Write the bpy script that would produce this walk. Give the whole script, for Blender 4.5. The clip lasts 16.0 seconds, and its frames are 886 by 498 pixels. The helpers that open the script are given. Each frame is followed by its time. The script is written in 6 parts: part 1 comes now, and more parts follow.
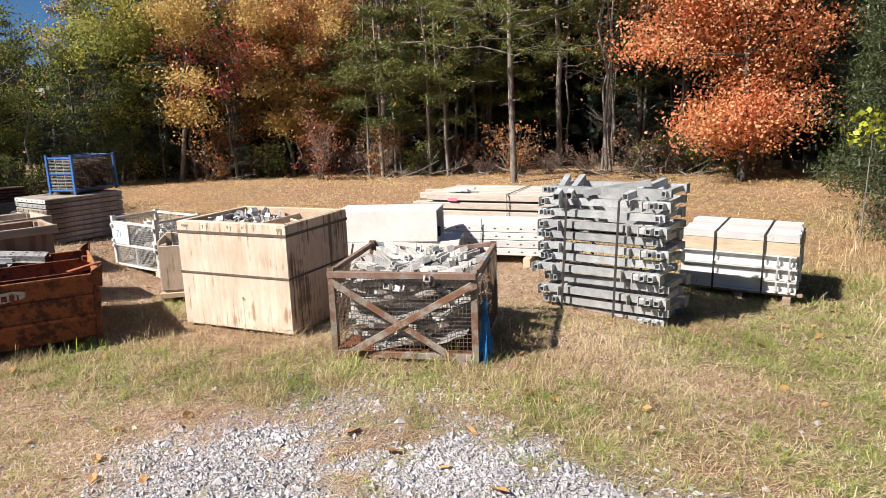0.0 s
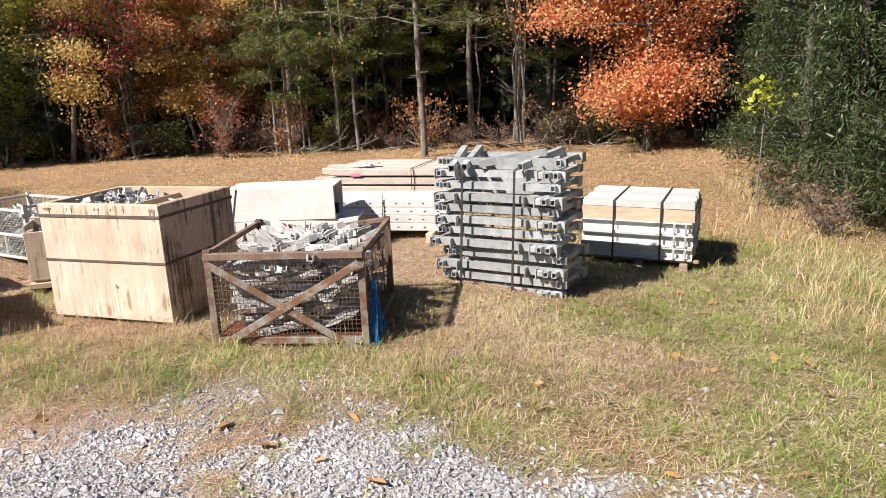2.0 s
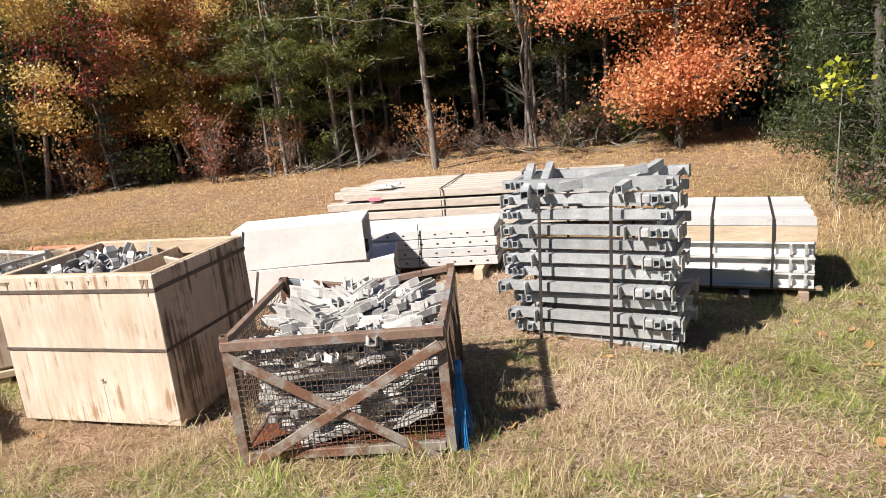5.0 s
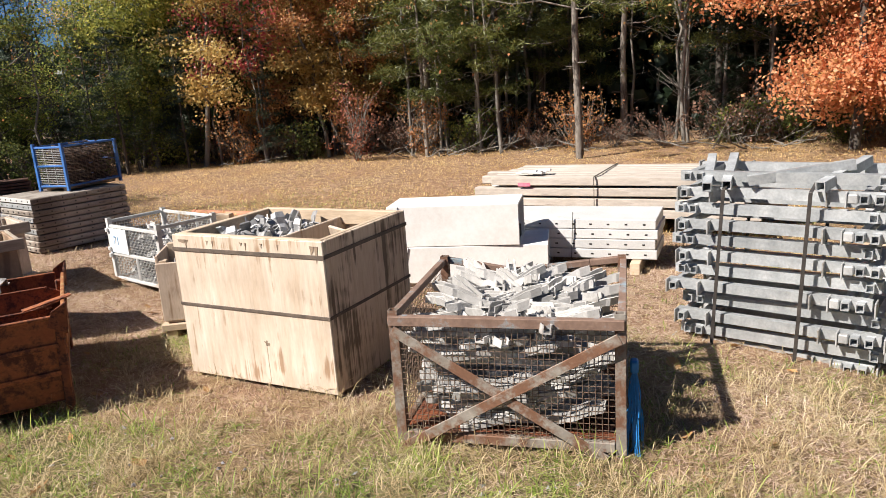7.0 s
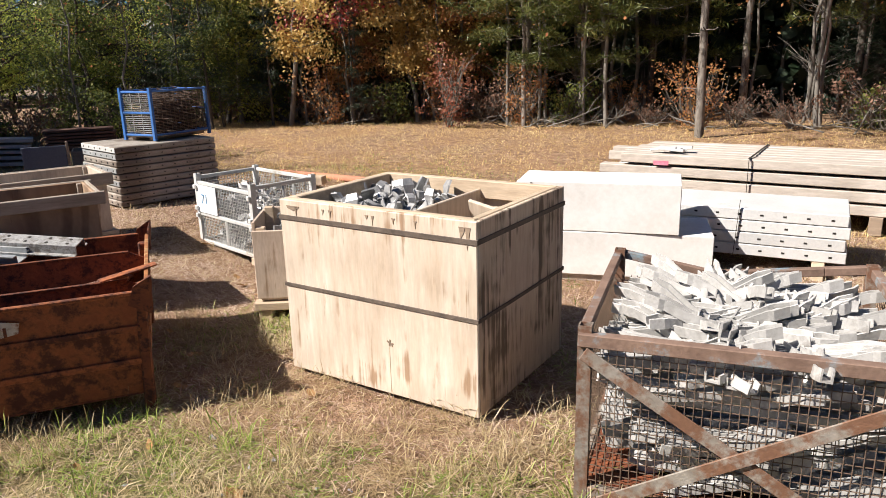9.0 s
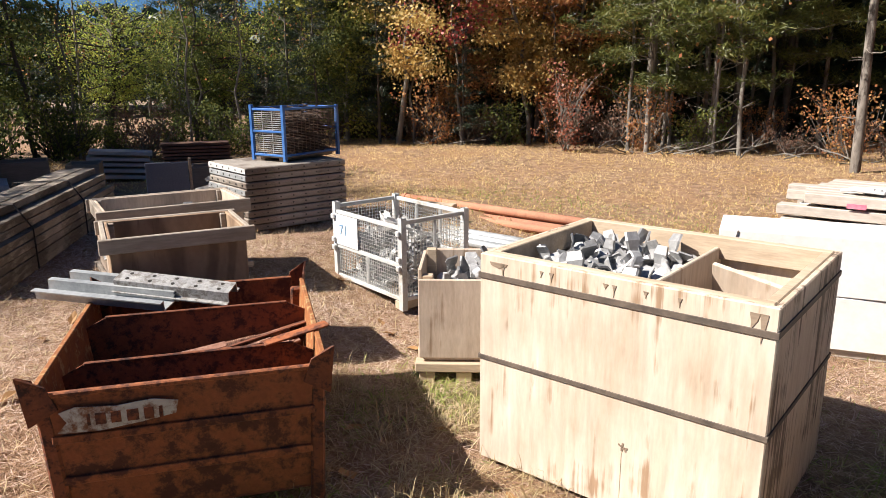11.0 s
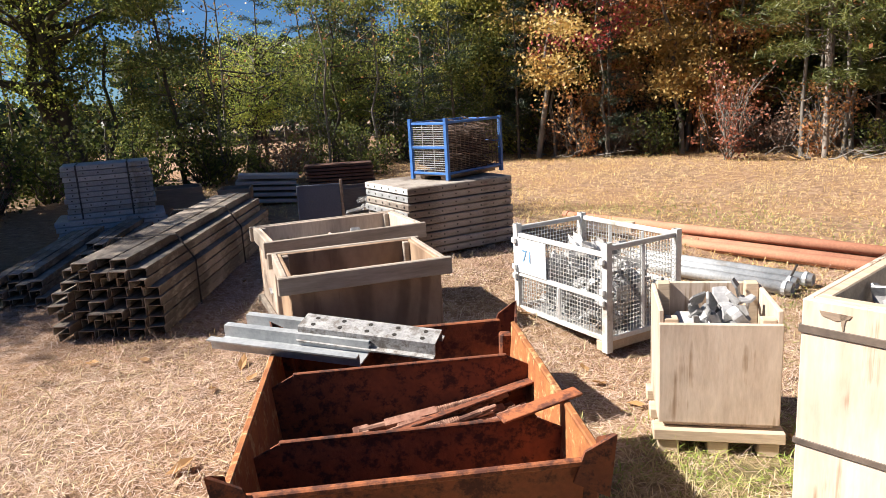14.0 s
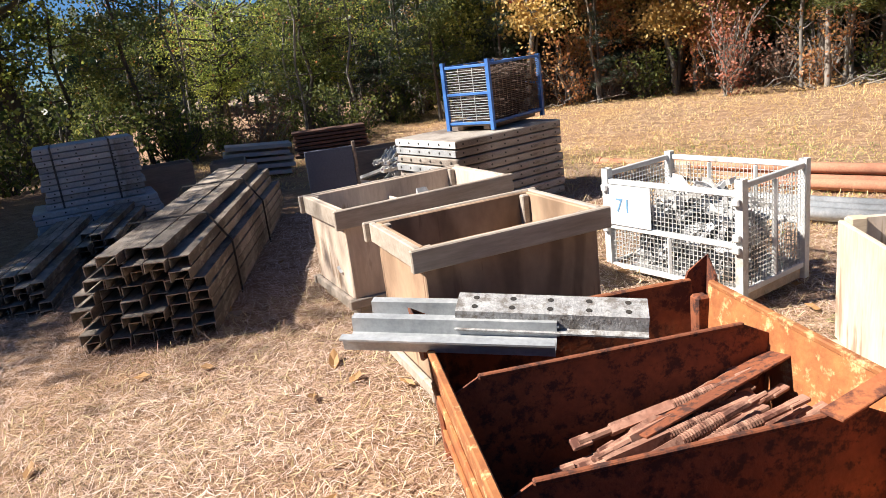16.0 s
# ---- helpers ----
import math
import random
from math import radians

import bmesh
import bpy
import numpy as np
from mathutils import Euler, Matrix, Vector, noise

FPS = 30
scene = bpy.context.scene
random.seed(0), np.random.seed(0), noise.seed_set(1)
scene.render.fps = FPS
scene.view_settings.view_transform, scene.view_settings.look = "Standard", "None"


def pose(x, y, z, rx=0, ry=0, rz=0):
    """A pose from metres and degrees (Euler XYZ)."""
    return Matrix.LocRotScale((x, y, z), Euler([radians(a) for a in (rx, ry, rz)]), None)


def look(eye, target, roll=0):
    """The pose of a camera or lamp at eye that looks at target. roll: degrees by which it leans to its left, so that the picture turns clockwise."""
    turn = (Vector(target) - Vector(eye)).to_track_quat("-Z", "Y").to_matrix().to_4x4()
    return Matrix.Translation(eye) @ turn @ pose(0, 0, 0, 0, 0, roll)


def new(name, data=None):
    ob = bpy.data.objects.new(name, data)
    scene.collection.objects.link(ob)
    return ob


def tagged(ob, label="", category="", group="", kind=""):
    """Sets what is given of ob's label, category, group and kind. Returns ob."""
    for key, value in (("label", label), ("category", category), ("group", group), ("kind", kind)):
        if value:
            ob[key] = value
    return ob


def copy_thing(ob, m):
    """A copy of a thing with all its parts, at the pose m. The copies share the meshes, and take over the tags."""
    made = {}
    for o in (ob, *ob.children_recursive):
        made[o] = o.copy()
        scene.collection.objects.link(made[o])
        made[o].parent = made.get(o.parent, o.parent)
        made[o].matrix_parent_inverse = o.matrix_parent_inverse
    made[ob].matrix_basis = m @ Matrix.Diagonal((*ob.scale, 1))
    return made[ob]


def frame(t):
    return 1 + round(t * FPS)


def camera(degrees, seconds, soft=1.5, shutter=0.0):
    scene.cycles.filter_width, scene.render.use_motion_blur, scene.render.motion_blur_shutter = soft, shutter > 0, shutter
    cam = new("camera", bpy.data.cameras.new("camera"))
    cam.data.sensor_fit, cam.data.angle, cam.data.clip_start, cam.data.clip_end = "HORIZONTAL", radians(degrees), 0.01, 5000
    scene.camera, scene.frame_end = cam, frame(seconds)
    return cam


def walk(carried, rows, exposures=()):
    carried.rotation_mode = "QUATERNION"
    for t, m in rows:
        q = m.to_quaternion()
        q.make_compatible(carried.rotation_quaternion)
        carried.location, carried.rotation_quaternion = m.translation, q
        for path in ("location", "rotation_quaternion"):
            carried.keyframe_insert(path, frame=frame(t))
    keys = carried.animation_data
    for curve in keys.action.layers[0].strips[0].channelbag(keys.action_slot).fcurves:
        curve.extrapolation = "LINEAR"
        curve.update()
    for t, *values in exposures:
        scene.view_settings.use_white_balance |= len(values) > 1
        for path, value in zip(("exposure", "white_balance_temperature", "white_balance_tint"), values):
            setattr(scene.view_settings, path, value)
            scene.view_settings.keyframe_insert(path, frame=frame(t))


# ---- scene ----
cam = camera(64.0, 16.0, soft=0.6)
PATH = [
    (0, (1.06, 1.284, 1.737), (0.514, 3.166, 1.338), -2.1),
    (0.5, (1.02, 1.26, 1.76), (0.353, 3.103, 1.361), -2.1),
    (1, (0.98, 1.28, 1.735), (0.431, 3.157, 1.318), -2.8),
    (1.5, (1.12, 1.305, 1.745), (0.705, 3.21, 1.299), -2.2),
    (2, (1.244, 1.563, 1.671), (0.904, 3.477, 1.199), -2.6),
    (2.5, (1.2, 1.768, 1.6), (0.899, 3.677, 1.082), -3.9),
    (3, (0.949, 1.832, 1.741), (0.633, 3.745, 1.25), -3.4),
    (3.5, (0.729, 2.088, 1.715), (0.406, 4.004, 1.243), -3.7),
    (3.7, (0.693, 2.249, 1.714), (0.361, 4.167, 1.254), -4.7),
    (5.8, (0.435, 2.792, 1.71), (0.122, 4.709, 1.231), -6.3),
    (6, (0.427, 2.805, 1.701), (0.085, 4.715, 1.217), -6.2),
    (6.5, (0.388, 2.809, 1.682), (-0.107, 4.681, 1.182), -5.5),
    (7, (0.218, 2.839, 1.664), (-0.42, 4.676, 1.198), -4.0),
    (7.5, (0.044, 2.779, 1.685), (-0.662, 4.593, 1.227), -2.4),
    (8, (-0.024, 3.133, 1.571), (-0.694, 4.946, 1.057), -4.6),
    (8.5, (-0.176, 3.341, 1.567), (-0.874, 5.126, 0.993), -3.3),
    (9, (-0.539, 3.486, 1.534), (-1.339, 5.24, 1.001), -1.5),
    (9.5, (-0.871, 3.578, 1.57), (-1.843, 5.244, 1.041), -0.6),
    (9.7, (-1.001, 3.621, 1.541), (-2.05, 5.243, 1.022), -0.2),
    (11.8, (-1.408, 3.875, 1.627), (-2.303, 5.611, 1.193), -0.0),
    (12, (-1.398, 3.862, 1.644), (-2.272, 5.612, 1.227), 0.2),
    (12.5, (-1.506, 3.869, 1.624), (-2.492, 5.569, 1.249), -0.3),
    (13, (-1.685, 3.881, 1.563), (-2.793, 5.508, 1.206), -0.1),
    (13.5, (-1.889, 3.983, 1.516), (-3.061, 5.559, 1.14), -1.1),
    (14, (-2.151, 4.134, 1.49), (-3.418, 5.621, 1.06), -3.3),
    (14.5, (-2.403, 4.098, 1.428), (-3.774, 5.469, 0.936), -2.4),
    (15, (-2.668, 3.973, 1.438), (-4.04, 5.355, 0.983), -2.5),
    (15.5, (-2.945, 4.085, 1.394), (-4.277, 5.491, 0.897), -4.6),
    (16, (-3.094, 4.176, 1.381), (-4.254, 5.715, 0.846), -7.2),
]
walk(cam, [(t, look(eye, target, roll)) for t, eye, target, roll in PATH], [(0, 1.06), (9.7, 1.0), (11.8, 1.30), (14, 1.44), (16, 1.52)])

# ---- light ----
SUN_AZ, SUN_EL = math.atan2(-0.67, -0.74), radians(45)
world = bpy.data.worlds.new("sky")
scene.world = world
world.use_nodes = True
wn = world.node_tree.nodes
sky = wn.new("ShaderNodeTexSky")
sky.sky_type, sky.sun_disc = "NISHITA", False
sky.sun_elevation, sky.sun_rotation = SUN_EL, math.pi / 2 - SUN_AZ
sky.air_density, sky.dust_density, sky.ozone_density, sky.altitude = 1.0, 0.0, 4.0, 1500.0
tint = wn.new("ShaderNodeMix")
tint.data_type, tint.blend_type = "RGBA", "MULTIPLY"
tint.inputs[0].default_value, tint.inputs[7].default_value = 1.0, (0.66, 0.98, 1.35, 1.0)
world.node_tree.links.new(sky.outputs[0], tint.inputs[6])
world.node_tree.links.new(tint.outputs[2], wn["Background"].inputs[0])
wn["Background"].inputs[1].default_value = 0.025
sun_data = bpy.data.lights.new("sun", "SUN")
sun_data.energy, sun_data.angle, sun_data.color = 5.0, radians(0.53), (1.0, 0.92, 0.835)
sun = new("sun", sun_data)
sun_dir = Vector((math.cos(SUN_EL) * math.cos(SUN_AZ), math.cos(SUN_EL) * math.sin(SUN_AZ), math.sin(SUN_EL)))
sun.matrix_world = look(sun_dir * 60, (0, 0, 0))


# ---- materials ----
def shader(name):
    m = bpy.data.materials.new(name)
    m.use_nodes = True
    nt = m.node_tree
    return m, nt, nt.nodes["Principled BSDF"]


def node(nt, kind, **inputs):
    n = nt.nodes.new(kind)
    for k, v in inputs.items():
        n.inputs[k].default_value = v
    return n


def noise_at(nt, vec, scale, detail=4.0, rough=0.6):
    n = node(nt, "ShaderNodeTexNoise", Scale=scale, Detail=detail, Roughness=rough)
    nt.links.new(vec, n.inputs["Vector"])
    return n.outputs["Fac"]


def ramp(nt, fac, stops):
    r = nt.nodes.new("ShaderNodeValToRGB")
    while len(r.color_ramp.elements) < len(stops):
        r.color_ramp.elements.new(0.5)
    for e, (p, c) in zip(r.color_ramp.elements, stops):
        e.position, e.color = p, (*c, 1.0)
    nt.links.new(fac, r.inputs[0])
    return r.outputs[0]


def mix(nt, fac, a, b, mode="MIX"):
    n = nt.nodes.new("ShaderNodeMix")
    n.data_type, n.blend_type = "RGBA", mode
    for sock, v in ((n.inputs[0], fac), (n.inputs[6], a), (n.inputs[7], b)):
        if isinstance(v, (int, float)):
            sock.default_value = v
        elif isinstance(v, tuple):
            sock.default_value = (*v, 1.0)
        else:
            nt.links.new(v, sock)
    return n.outputs[2]


def surface(name, main, second, stain=None, scale=6.0, stretch=(1, 1, 1), rough=0.6, metal=0.0, bump=0.3, fine=60.0, stain_at=0.62, vary=0.25, stain_scale=2.2):
    """Weathered surface: two colours in coarse noise, stains, fine grain and relief, and a change from piece to piece."""
    m, nt, b = shader(name)
    tc = nt.nodes.new("ShaderNodeTexCoord")
    mp = nt.nodes.new("ShaderNodeMapping")
    mp.inputs["Scale"].default_value = stretch
    nt.links.new(tc.outputs["Object"], mp.inputs[0])
    vec = mp.outputs[0]
    coarse, grain = noise_at(nt, vec, scale), noise_at(nt, vec, fine, 3.0)
    col = ramp(nt, coarse, [(0.3, main), (0.72, second)])
    if stain:
        s = noise_at(nt, vec, stain_scale, 8.0, 0.72)
        fac = ramp(nt, s, [(stain_at - 0.06, (0, 0, 0)), (stain_at + 0.05, (1, 1, 1))])
        col = mix(nt, fac, col, stain)
    col = mix(nt, 0.35, col, ramp(nt, grain, [(0.3, (0.35, 0.35, 0.35)), (0.7, (0.75, 0.75, 0.75))]), "OVERLAY")
    if vary:
        oi = nt.nodes.new("ShaderNodeObjectInfo")
        geo = nt.nodes.new("ShaderNodeNewGeometry")
        add = nt.nodes.new("ShaderNodeMath")
        add.operation = "ADD"
        nt.links.new(oi.outputs["Random"], add.inputs[0])
        nt.links.new(geo.outputs["Random Per Island"], add.inputs[1])
        fr = nt.nodes.new("ShaderNodeMath")
        fr.operation = "FRACT"
        nt.links.new(add.outputs[0], fr.inputs[0])
        col = mix(nt, 1.0, col, ramp(nt, fr.outputs[0], [(0.0, (1 - vary,) * 3), (1.0, (1.0, 1.0, 1.0))]), "MULTIPLY")
    nt.links.new(col, b.inputs["Base Color"])
    rr = nt.nodes.new("ShaderNodeMapRange")
    rr.inputs[3].default_value, rr.inputs[4].default_value = max(0.05, rough - 0.15), min(1.0, rough + 0.15)
    nt.links.new(coarse, rr.inputs[0])
    nt.links.new(rr.outputs[0], b.inputs["Roughness"])
    b.inputs["Metallic"].default_value = metal
    if bump:
        bp = node(nt, "ShaderNodeBump", Strength=bump, Distance=0.004)
        nt.links.new(grain, bp.inputs["Height"])
        nt.links.new(bp.outputs[0], b.inputs["Normal"])
    return m


def plywood(name, main, second, dark, grain_axis=(5, 5, 0.8), stain_at=0.6, bands=0.0, drips=0.0, slant=0.0):
    """Weathered plywood: long grain, cathedral figure, drips and stains."""
    m, nt, b = shader(name)
    tc = nt.nodes.new("ShaderNodeTexCoord")
    mp = nt.nodes.new("ShaderNodeMapping")
    mp.inputs["Scale"].default_value = grain_axis
    mp.inputs["Rotation"].default_value = (0.0, radians(slant), 0.0)
    nt.links.new(tc.outputs["Object"], mp.inputs[0])
    g1, g2 = noise_at(nt, mp.outputs[0], 3.0, 6.0), noise_at(nt, mp.outputs[0], 14.0, 5.0)
    col = ramp(nt, g1, [(0.3, main), (0.7, second)])
    if bands:
        w = node(nt, "ShaderNodeTexWave", Scale=1.1, Distortion=16.0, Detail=2.0)
        w.inputs["Detail Scale"].default_value = 0.7
        nt.links.new(mp.outputs[0], w.inputs["Vector"])
        col = mix(nt, ramp(nt, w.outputs["Fac"], [(0.35, (0, 0, 0)), (0.8, (bands,) * 3)]), col, dark)
    if drips:
        dm = nt.nodes.new("ShaderNodeMapping")
        dm.inputs["Scale"].default_value = (26, 26, 1.1)
        nt.links.new(tc.outputs["Object"], dm.inputs[0])
        run = noise_at(nt, dm.outputs[0], 1.0, 5.0, 0.65)
        big = noise_at(nt, tc.outputs["Object"], 3.1, 3.0)
        pm = nt.nodes.new("ShaderNodeMath")
        pm.operation = "MULTIPLY"
        nt.links.new(run, pm.inputs[0])
        nt.links.new(big, pm.inputs[1])
        col = mix(nt, ramp(nt, pm.outputs[0], [(0.325 - 0.05 * drips, (0, 0, 0)), (0.40 - 0.05 * drips, (0.9, 0.9, 0.9))]), col, dark)
    spot = noise_at(nt, mp.outputs[0], 1.6, 9.0, 0.7)
    col = mix(nt, ramp(nt, spot, [(stain_at, (0, 0, 0)), (stain_at + 0.1, (0.8, 0.8, 0.8))]), col, dark)
    blotch = noise_at(nt, tc.outputs["Object"], 2.5, 5.0)
    col = mix(nt, 0.35, col, ramp(nt, blotch, [(0.3, (0.3, 0.27, 0.22)), (0.7, (0.7, 0.7, 0.7))]), "OVERLAY")
    col = mix(nt, 0.3, col, ramp(nt, g2, [(0.3, (0.3, 0.3, 0.3)), (0.7, (0.7, 0.7, 0.7))]), "OVERLAY")
    nt.links.new(col, b.inputs["Base Color"])
    b.inputs["Roughness"].default_value = 0.75
    bp = node(nt, "ShaderNodeBump", Strength=0.25, Distance=0.003)
    nt.links.new(g2, bp.inputs["Height"])
    nt.links.new(bp.outputs[0], b.inputs["Normal"])
    return m


def foliage(name, colours, translucent=0.35, rough=0.5):
    """Leaves: a colour for each leaf out of a ramp, some light through them."""
    m, nt, b = shader(name)
    geo = nt.nodes.new("ShaderNodeNewGeometry")
    oi = nt.nodes.new("ShaderNodeObjectInfo")
    tc = nt.nodes.new("ShaderNodeTexCoord")
    patch = noise_at(nt, tc.outputs["Object"], 0.9, 2.0)
    sm = nt.nodes.new("ShaderNodeMath")
    sm.operation = "MULTIPLY_ADD"
    sm.inputs[1].default_value = 0.55
    nt.links.new(geo.outputs["Random Per Island"], sm.inputs[0])
    pm = nt.nodes.new("ShaderNodeMapRange")
    pm.inputs[1].default_value, pm.inputs[2].default_value, pm.inputs[4].default_value = 0.3, 0.7, 0.45
    nt.links.new(patch, pm.inputs[0])
    nt.links.new(pm.outputs[0], sm.inputs[2])
    n = len(colours)
    col = ramp(nt, sm.outputs[0], [(i / max(1, n - 1), c) for i, c in enumerate(colours)])
    hs = node(nt, "ShaderNodeHueSaturation")
    mr = nt.nodes.new("ShaderNodeMapRange")
    mr.inputs[3].default_value, mr.inputs[4].default_value = 0.8, 1.15
    nt.links.new(oi.outputs["Random"], mr.inputs[0])
    nt.links.new(mr.outputs[0], hs.inputs["Value"])
    nt.links.new(col, hs.inputs["Color"])
    nt.links.new(hs.outputs[0], b.inputs["Base Color"])
    b.inputs["Roughness"].default_value = rough
    tr = nt.nodes.new("ShaderNodeBsdfTranslucent")
    nt.links.new(hs.outputs[0], tr.inputs[0])
    ms = nt.nodes.new("ShaderNodeMixShader")
    ms.inputs[0].default_value = translucent
    nt.links.new(b.outputs[0], ms.inputs[1])
    nt.links.new(tr.outputs[0], ms.inputs[2])
    nt.links.new(ms.outputs[0], nt.nodes["Material Output"].inputs[0])
    return m


GALV = surface("galvanised_steel", (0.34, 0.365, 0.38), (0.54, 0.56, 0.57), (0.3, 0.29, 0.27), 8, rough=0.5, metal=0.35, bump=0.15, stain_at=0.66)
GALV_DULL = surface("dull_zinc", (0.36, 0.37, 0.38), (0.52, 0.52, 0.51), (0.24, 0.22, 0.19), 9, rough=0.6, metal=0.25, bump=0.3, stain_at=0.58)
CAST = surface("cast_metal_parts", (0.50, 0.49, 0.47), (0.72, 0.71, 0.69), (0.27, 0.23, 0.19), 14, rough=0.55, metal=0.1, bump=0.4, stain_at=0.57, vary=0.45)
CLAMP = surface("dull_clamp_metal", (0.34, 0.345, 0.35), (0.56, 0.56, 0.56), (0.20, 0.18, 0.16), 16, rough=0.5, metal=0.3, bump=0.3, stain_at=0.58, vary=0.45)
PATTERNED = surface("pitted_zinc", (0.3, 0.3, 0.3), (0.55, 0.55, 0.54), (0.2, 0.18, 0.16), 30, rough=0.6, metal=0.2, bump=0.8, stain_at=0.55, fine=120, stain_scale=20)
# Rust, darkened so the bin's dividers and floor carry its inner shade.
RUST = surface("rusted_steel", (0.14, 0.038, 0.016), (0.26, 0.08, 0.03), (0.05, 0.017, 0.011), 9, rough=0.85, bump=0.7, stain_at=0.55, stain_scale=26)
RUST_BRIGHT = surface("orange_rust", (0.25, 0.07, 0.024), (0.40, 0.14, 0.05), (0.09, 0.028, 0.015), 9, rough=0.85, bump=0.6, stain_at=0.52, stain_scale=9)
RUST_PALE = surface("pale_rusty_parts", (0.22, 0.09, 0.055), (0.42, 0.24, 0.17), (0.11, 0.04, 0.025), 16, rough=0.8, bump=0.4, stain_at=0.56, stain_scale=9, vary=0.4)
RUST_YELLOW = surface("rust_over_yellow_paint", (0.24, 0.075, 0.025), (0.40, 0.16, 0.05), (0.58, 0.43, 0.20), 12, rough=0.8, bump=0.5, stain_at=0.60, stain_scale=16)
RUSTY_FRAME = surface("flaking_grey_blue_paint", (0.20, 0.17, 0.14), (0.32, 0.295, 0.26), (0.17, 0.085, 0.05), 12, rough=0.75, bump=0.5, stain_at=0.5, stain_scale=7)
RUST_RAIL = surface("rusty_rail", (0.16, 0.10, 0.075), (0.27, 0.18, 0.135), (0.22, 0.31, 0.36), 10, rough=0.8, bump=0.5, stain_at=0.60, stain_scale=5)
WIRE_DARK = surface("dark_rusty_wire", (0.10, 0.07, 0.05), (0.17, 0.11, 0.075), None, 20, rough=0.8, bump=0.0, vary=0)
WIRE_GREY = surface("zinc_wire", (0.40, 0.41, 0.40), (0.52, 0.52, 0.50), (0.3, 0.25, 0.2), 20, rough=0.6, metal=0.2, bump=0.0, vary=0)
CAGE_GREY = surface("pale_zinc_frame", (0.55, 0.56, 0.55), (0.70, 0.71, 0.70), (0.38, 0.34, 0.28), 9, rough=0.55, metal=0.15, bump=0.2, stain_at=0.62)
BLUE = surface("blue_paint", (0.035, 0.13, 0.42), (0.06, 0.20, 0.52), (0.10, 0.12, 0.16), 9, rough=0.5, bump=0.2, stain_at=0.64)
BLUE_TARP = surface("blue_twine_fibre", (0.01, 0.18, 0.55), (0.03, 0.30, 0.72), None, 20, rough=0.6, bump=0.3, vary=0.4)
STRAP = surface("black_steel_strap", (0.03, 0.028, 0.026), (0.07, 0.06, 0.055), None, 12, rough=0.5, metal=0.3, bump=0.1, vary=0)
DARK_BAND = surface("dark_stained_band", (0.07, 0.055, 0.045), (0.15, 0.115, 0.09), None, 14, rough=0.7, bump=0.3)
PLY_PALE = plywood("weathered_pale_plywood", (0.50, 0.405, 0.315), (0.61, 0.545, 0.465), (0.29, 0.185, 0.11), (4.0, 4.0, 0.6), 0.66, 0.10, 0.35, 5)
PLY_STAINED = plywood("drip_stained_plywood", (0.52, 0.41, 0.31), (0.64, 0.54, 0.44), (0.12, 0.085, 0.06), (7, 7, 0.7), 0.66, 0.0, 1.0)
PLY_SMALL = plywood("tan_plywood", (0.43, 0.34, 0.27), (0.55, 0.46, 0.38), (0.25, 0.17, 0.11), (5, 5, 1.0), 0.70, 0.0, 0.6)
PLY_DARK = plywood("brown_figured_plywood", (0.26, 0.165, 0.105), (0.38, 0.275, 0.185), (0.14, 0.085, 0.052), (1.7, 1.7, 1.0), 0.72, 0.6, 0.3)
RIM_WOOD = plywood("weathered_rim_lumber", (0.26, 0.22, 0.18), (0.39, 0.34, 0.29), (0.14, 0.11, 0.085), (1.2, 9, 9), 0.6)
PLY_WHITE = plywood("sun_bleached_coated_board", (0.66, 0.65, 0.63), (0.75, 0.74, 0.73), (0.42, 0.39, 0.36), (2, 2, 2), 0.72)
LUMBER_GREY = plywood("weathered_grey_lumber", (0.37, 0.33, 0.29), (0.52, 0.475, 0.43), (0.20, 0.165, 0.14), (1.2, 9, 9), 0.62)
LUMBER_TAN = plywood("pale_lumber", (0.40, 0.31, 0.22), (0.54, 0.44, 0.33), (0.22, 0.15, 0.10), (1.2, 9, 9), 0.64)
LUMBER_DARK = plywood("old_brown_lumber", (0.20, 0.15, 0.11), (0.31, 0.24, 0.18), (0.09, 0.065, 0.05), (1.2, 9, 9), 0.6)
FORM_EDGE = surface("form_panel_edge", (0.29, 0.255, 0.22), (0.44, 0.40, 0.35), (0.17, 0.135, 0.11), 5, (1, 1, 4), rough=0.8, bump=0.5, stain_at=0.55)
ALU = surface("bright_aluminium", (0.66, 0.67, 0.67), (0.78, 0.78, 0.77), (0.5, 0.48, 0.44), 5, rough=0.5, metal=0.2, bump=0.15, stain_at=0.66)
# Near-black colour for the shade inside holes, laid on closed surfaces.
HOLE_SHADE = surface("hole_shade", (0.012, 0.011, 0.01), (0.03, 0.025, 0.02), None, 8, rough=0.9, bump=0.0, vary=0)
CONCRETE_STAIN = surface("cement_stained_steel", (0.22, 0.18, 0.145), (0.38, 0.33, 0.27), (0.11, 0.085, 0.065), 6, (1, 3, 3), rough=0.75, metal=0.1, bump=0.4, stain_at=0.54, vary=0.3)
SIGN_WHITE = surface("white_sign_board", (0.72, 0.75, 0.77), (0.80, 0.82, 0.83), (0.6, 0.62, 0.62), 6, rough=0.5, bump=0.05, vary=0)
INK = surface("blue_grey_ink", (0.10, 0.22, 0.38), (0.16, 0.30, 0.46), None, 6, rough=0.6, bump=0.0, vary=0)
WORN_WHITE = surface("worn_white_paint", (0.50, 0.47, 0.42), (0.62, 0.60, 0.56), (0.22, 0.09, 0.04), 10, rough=0.7, bump=0.3, stain_at=0.54, stain_scale=12)
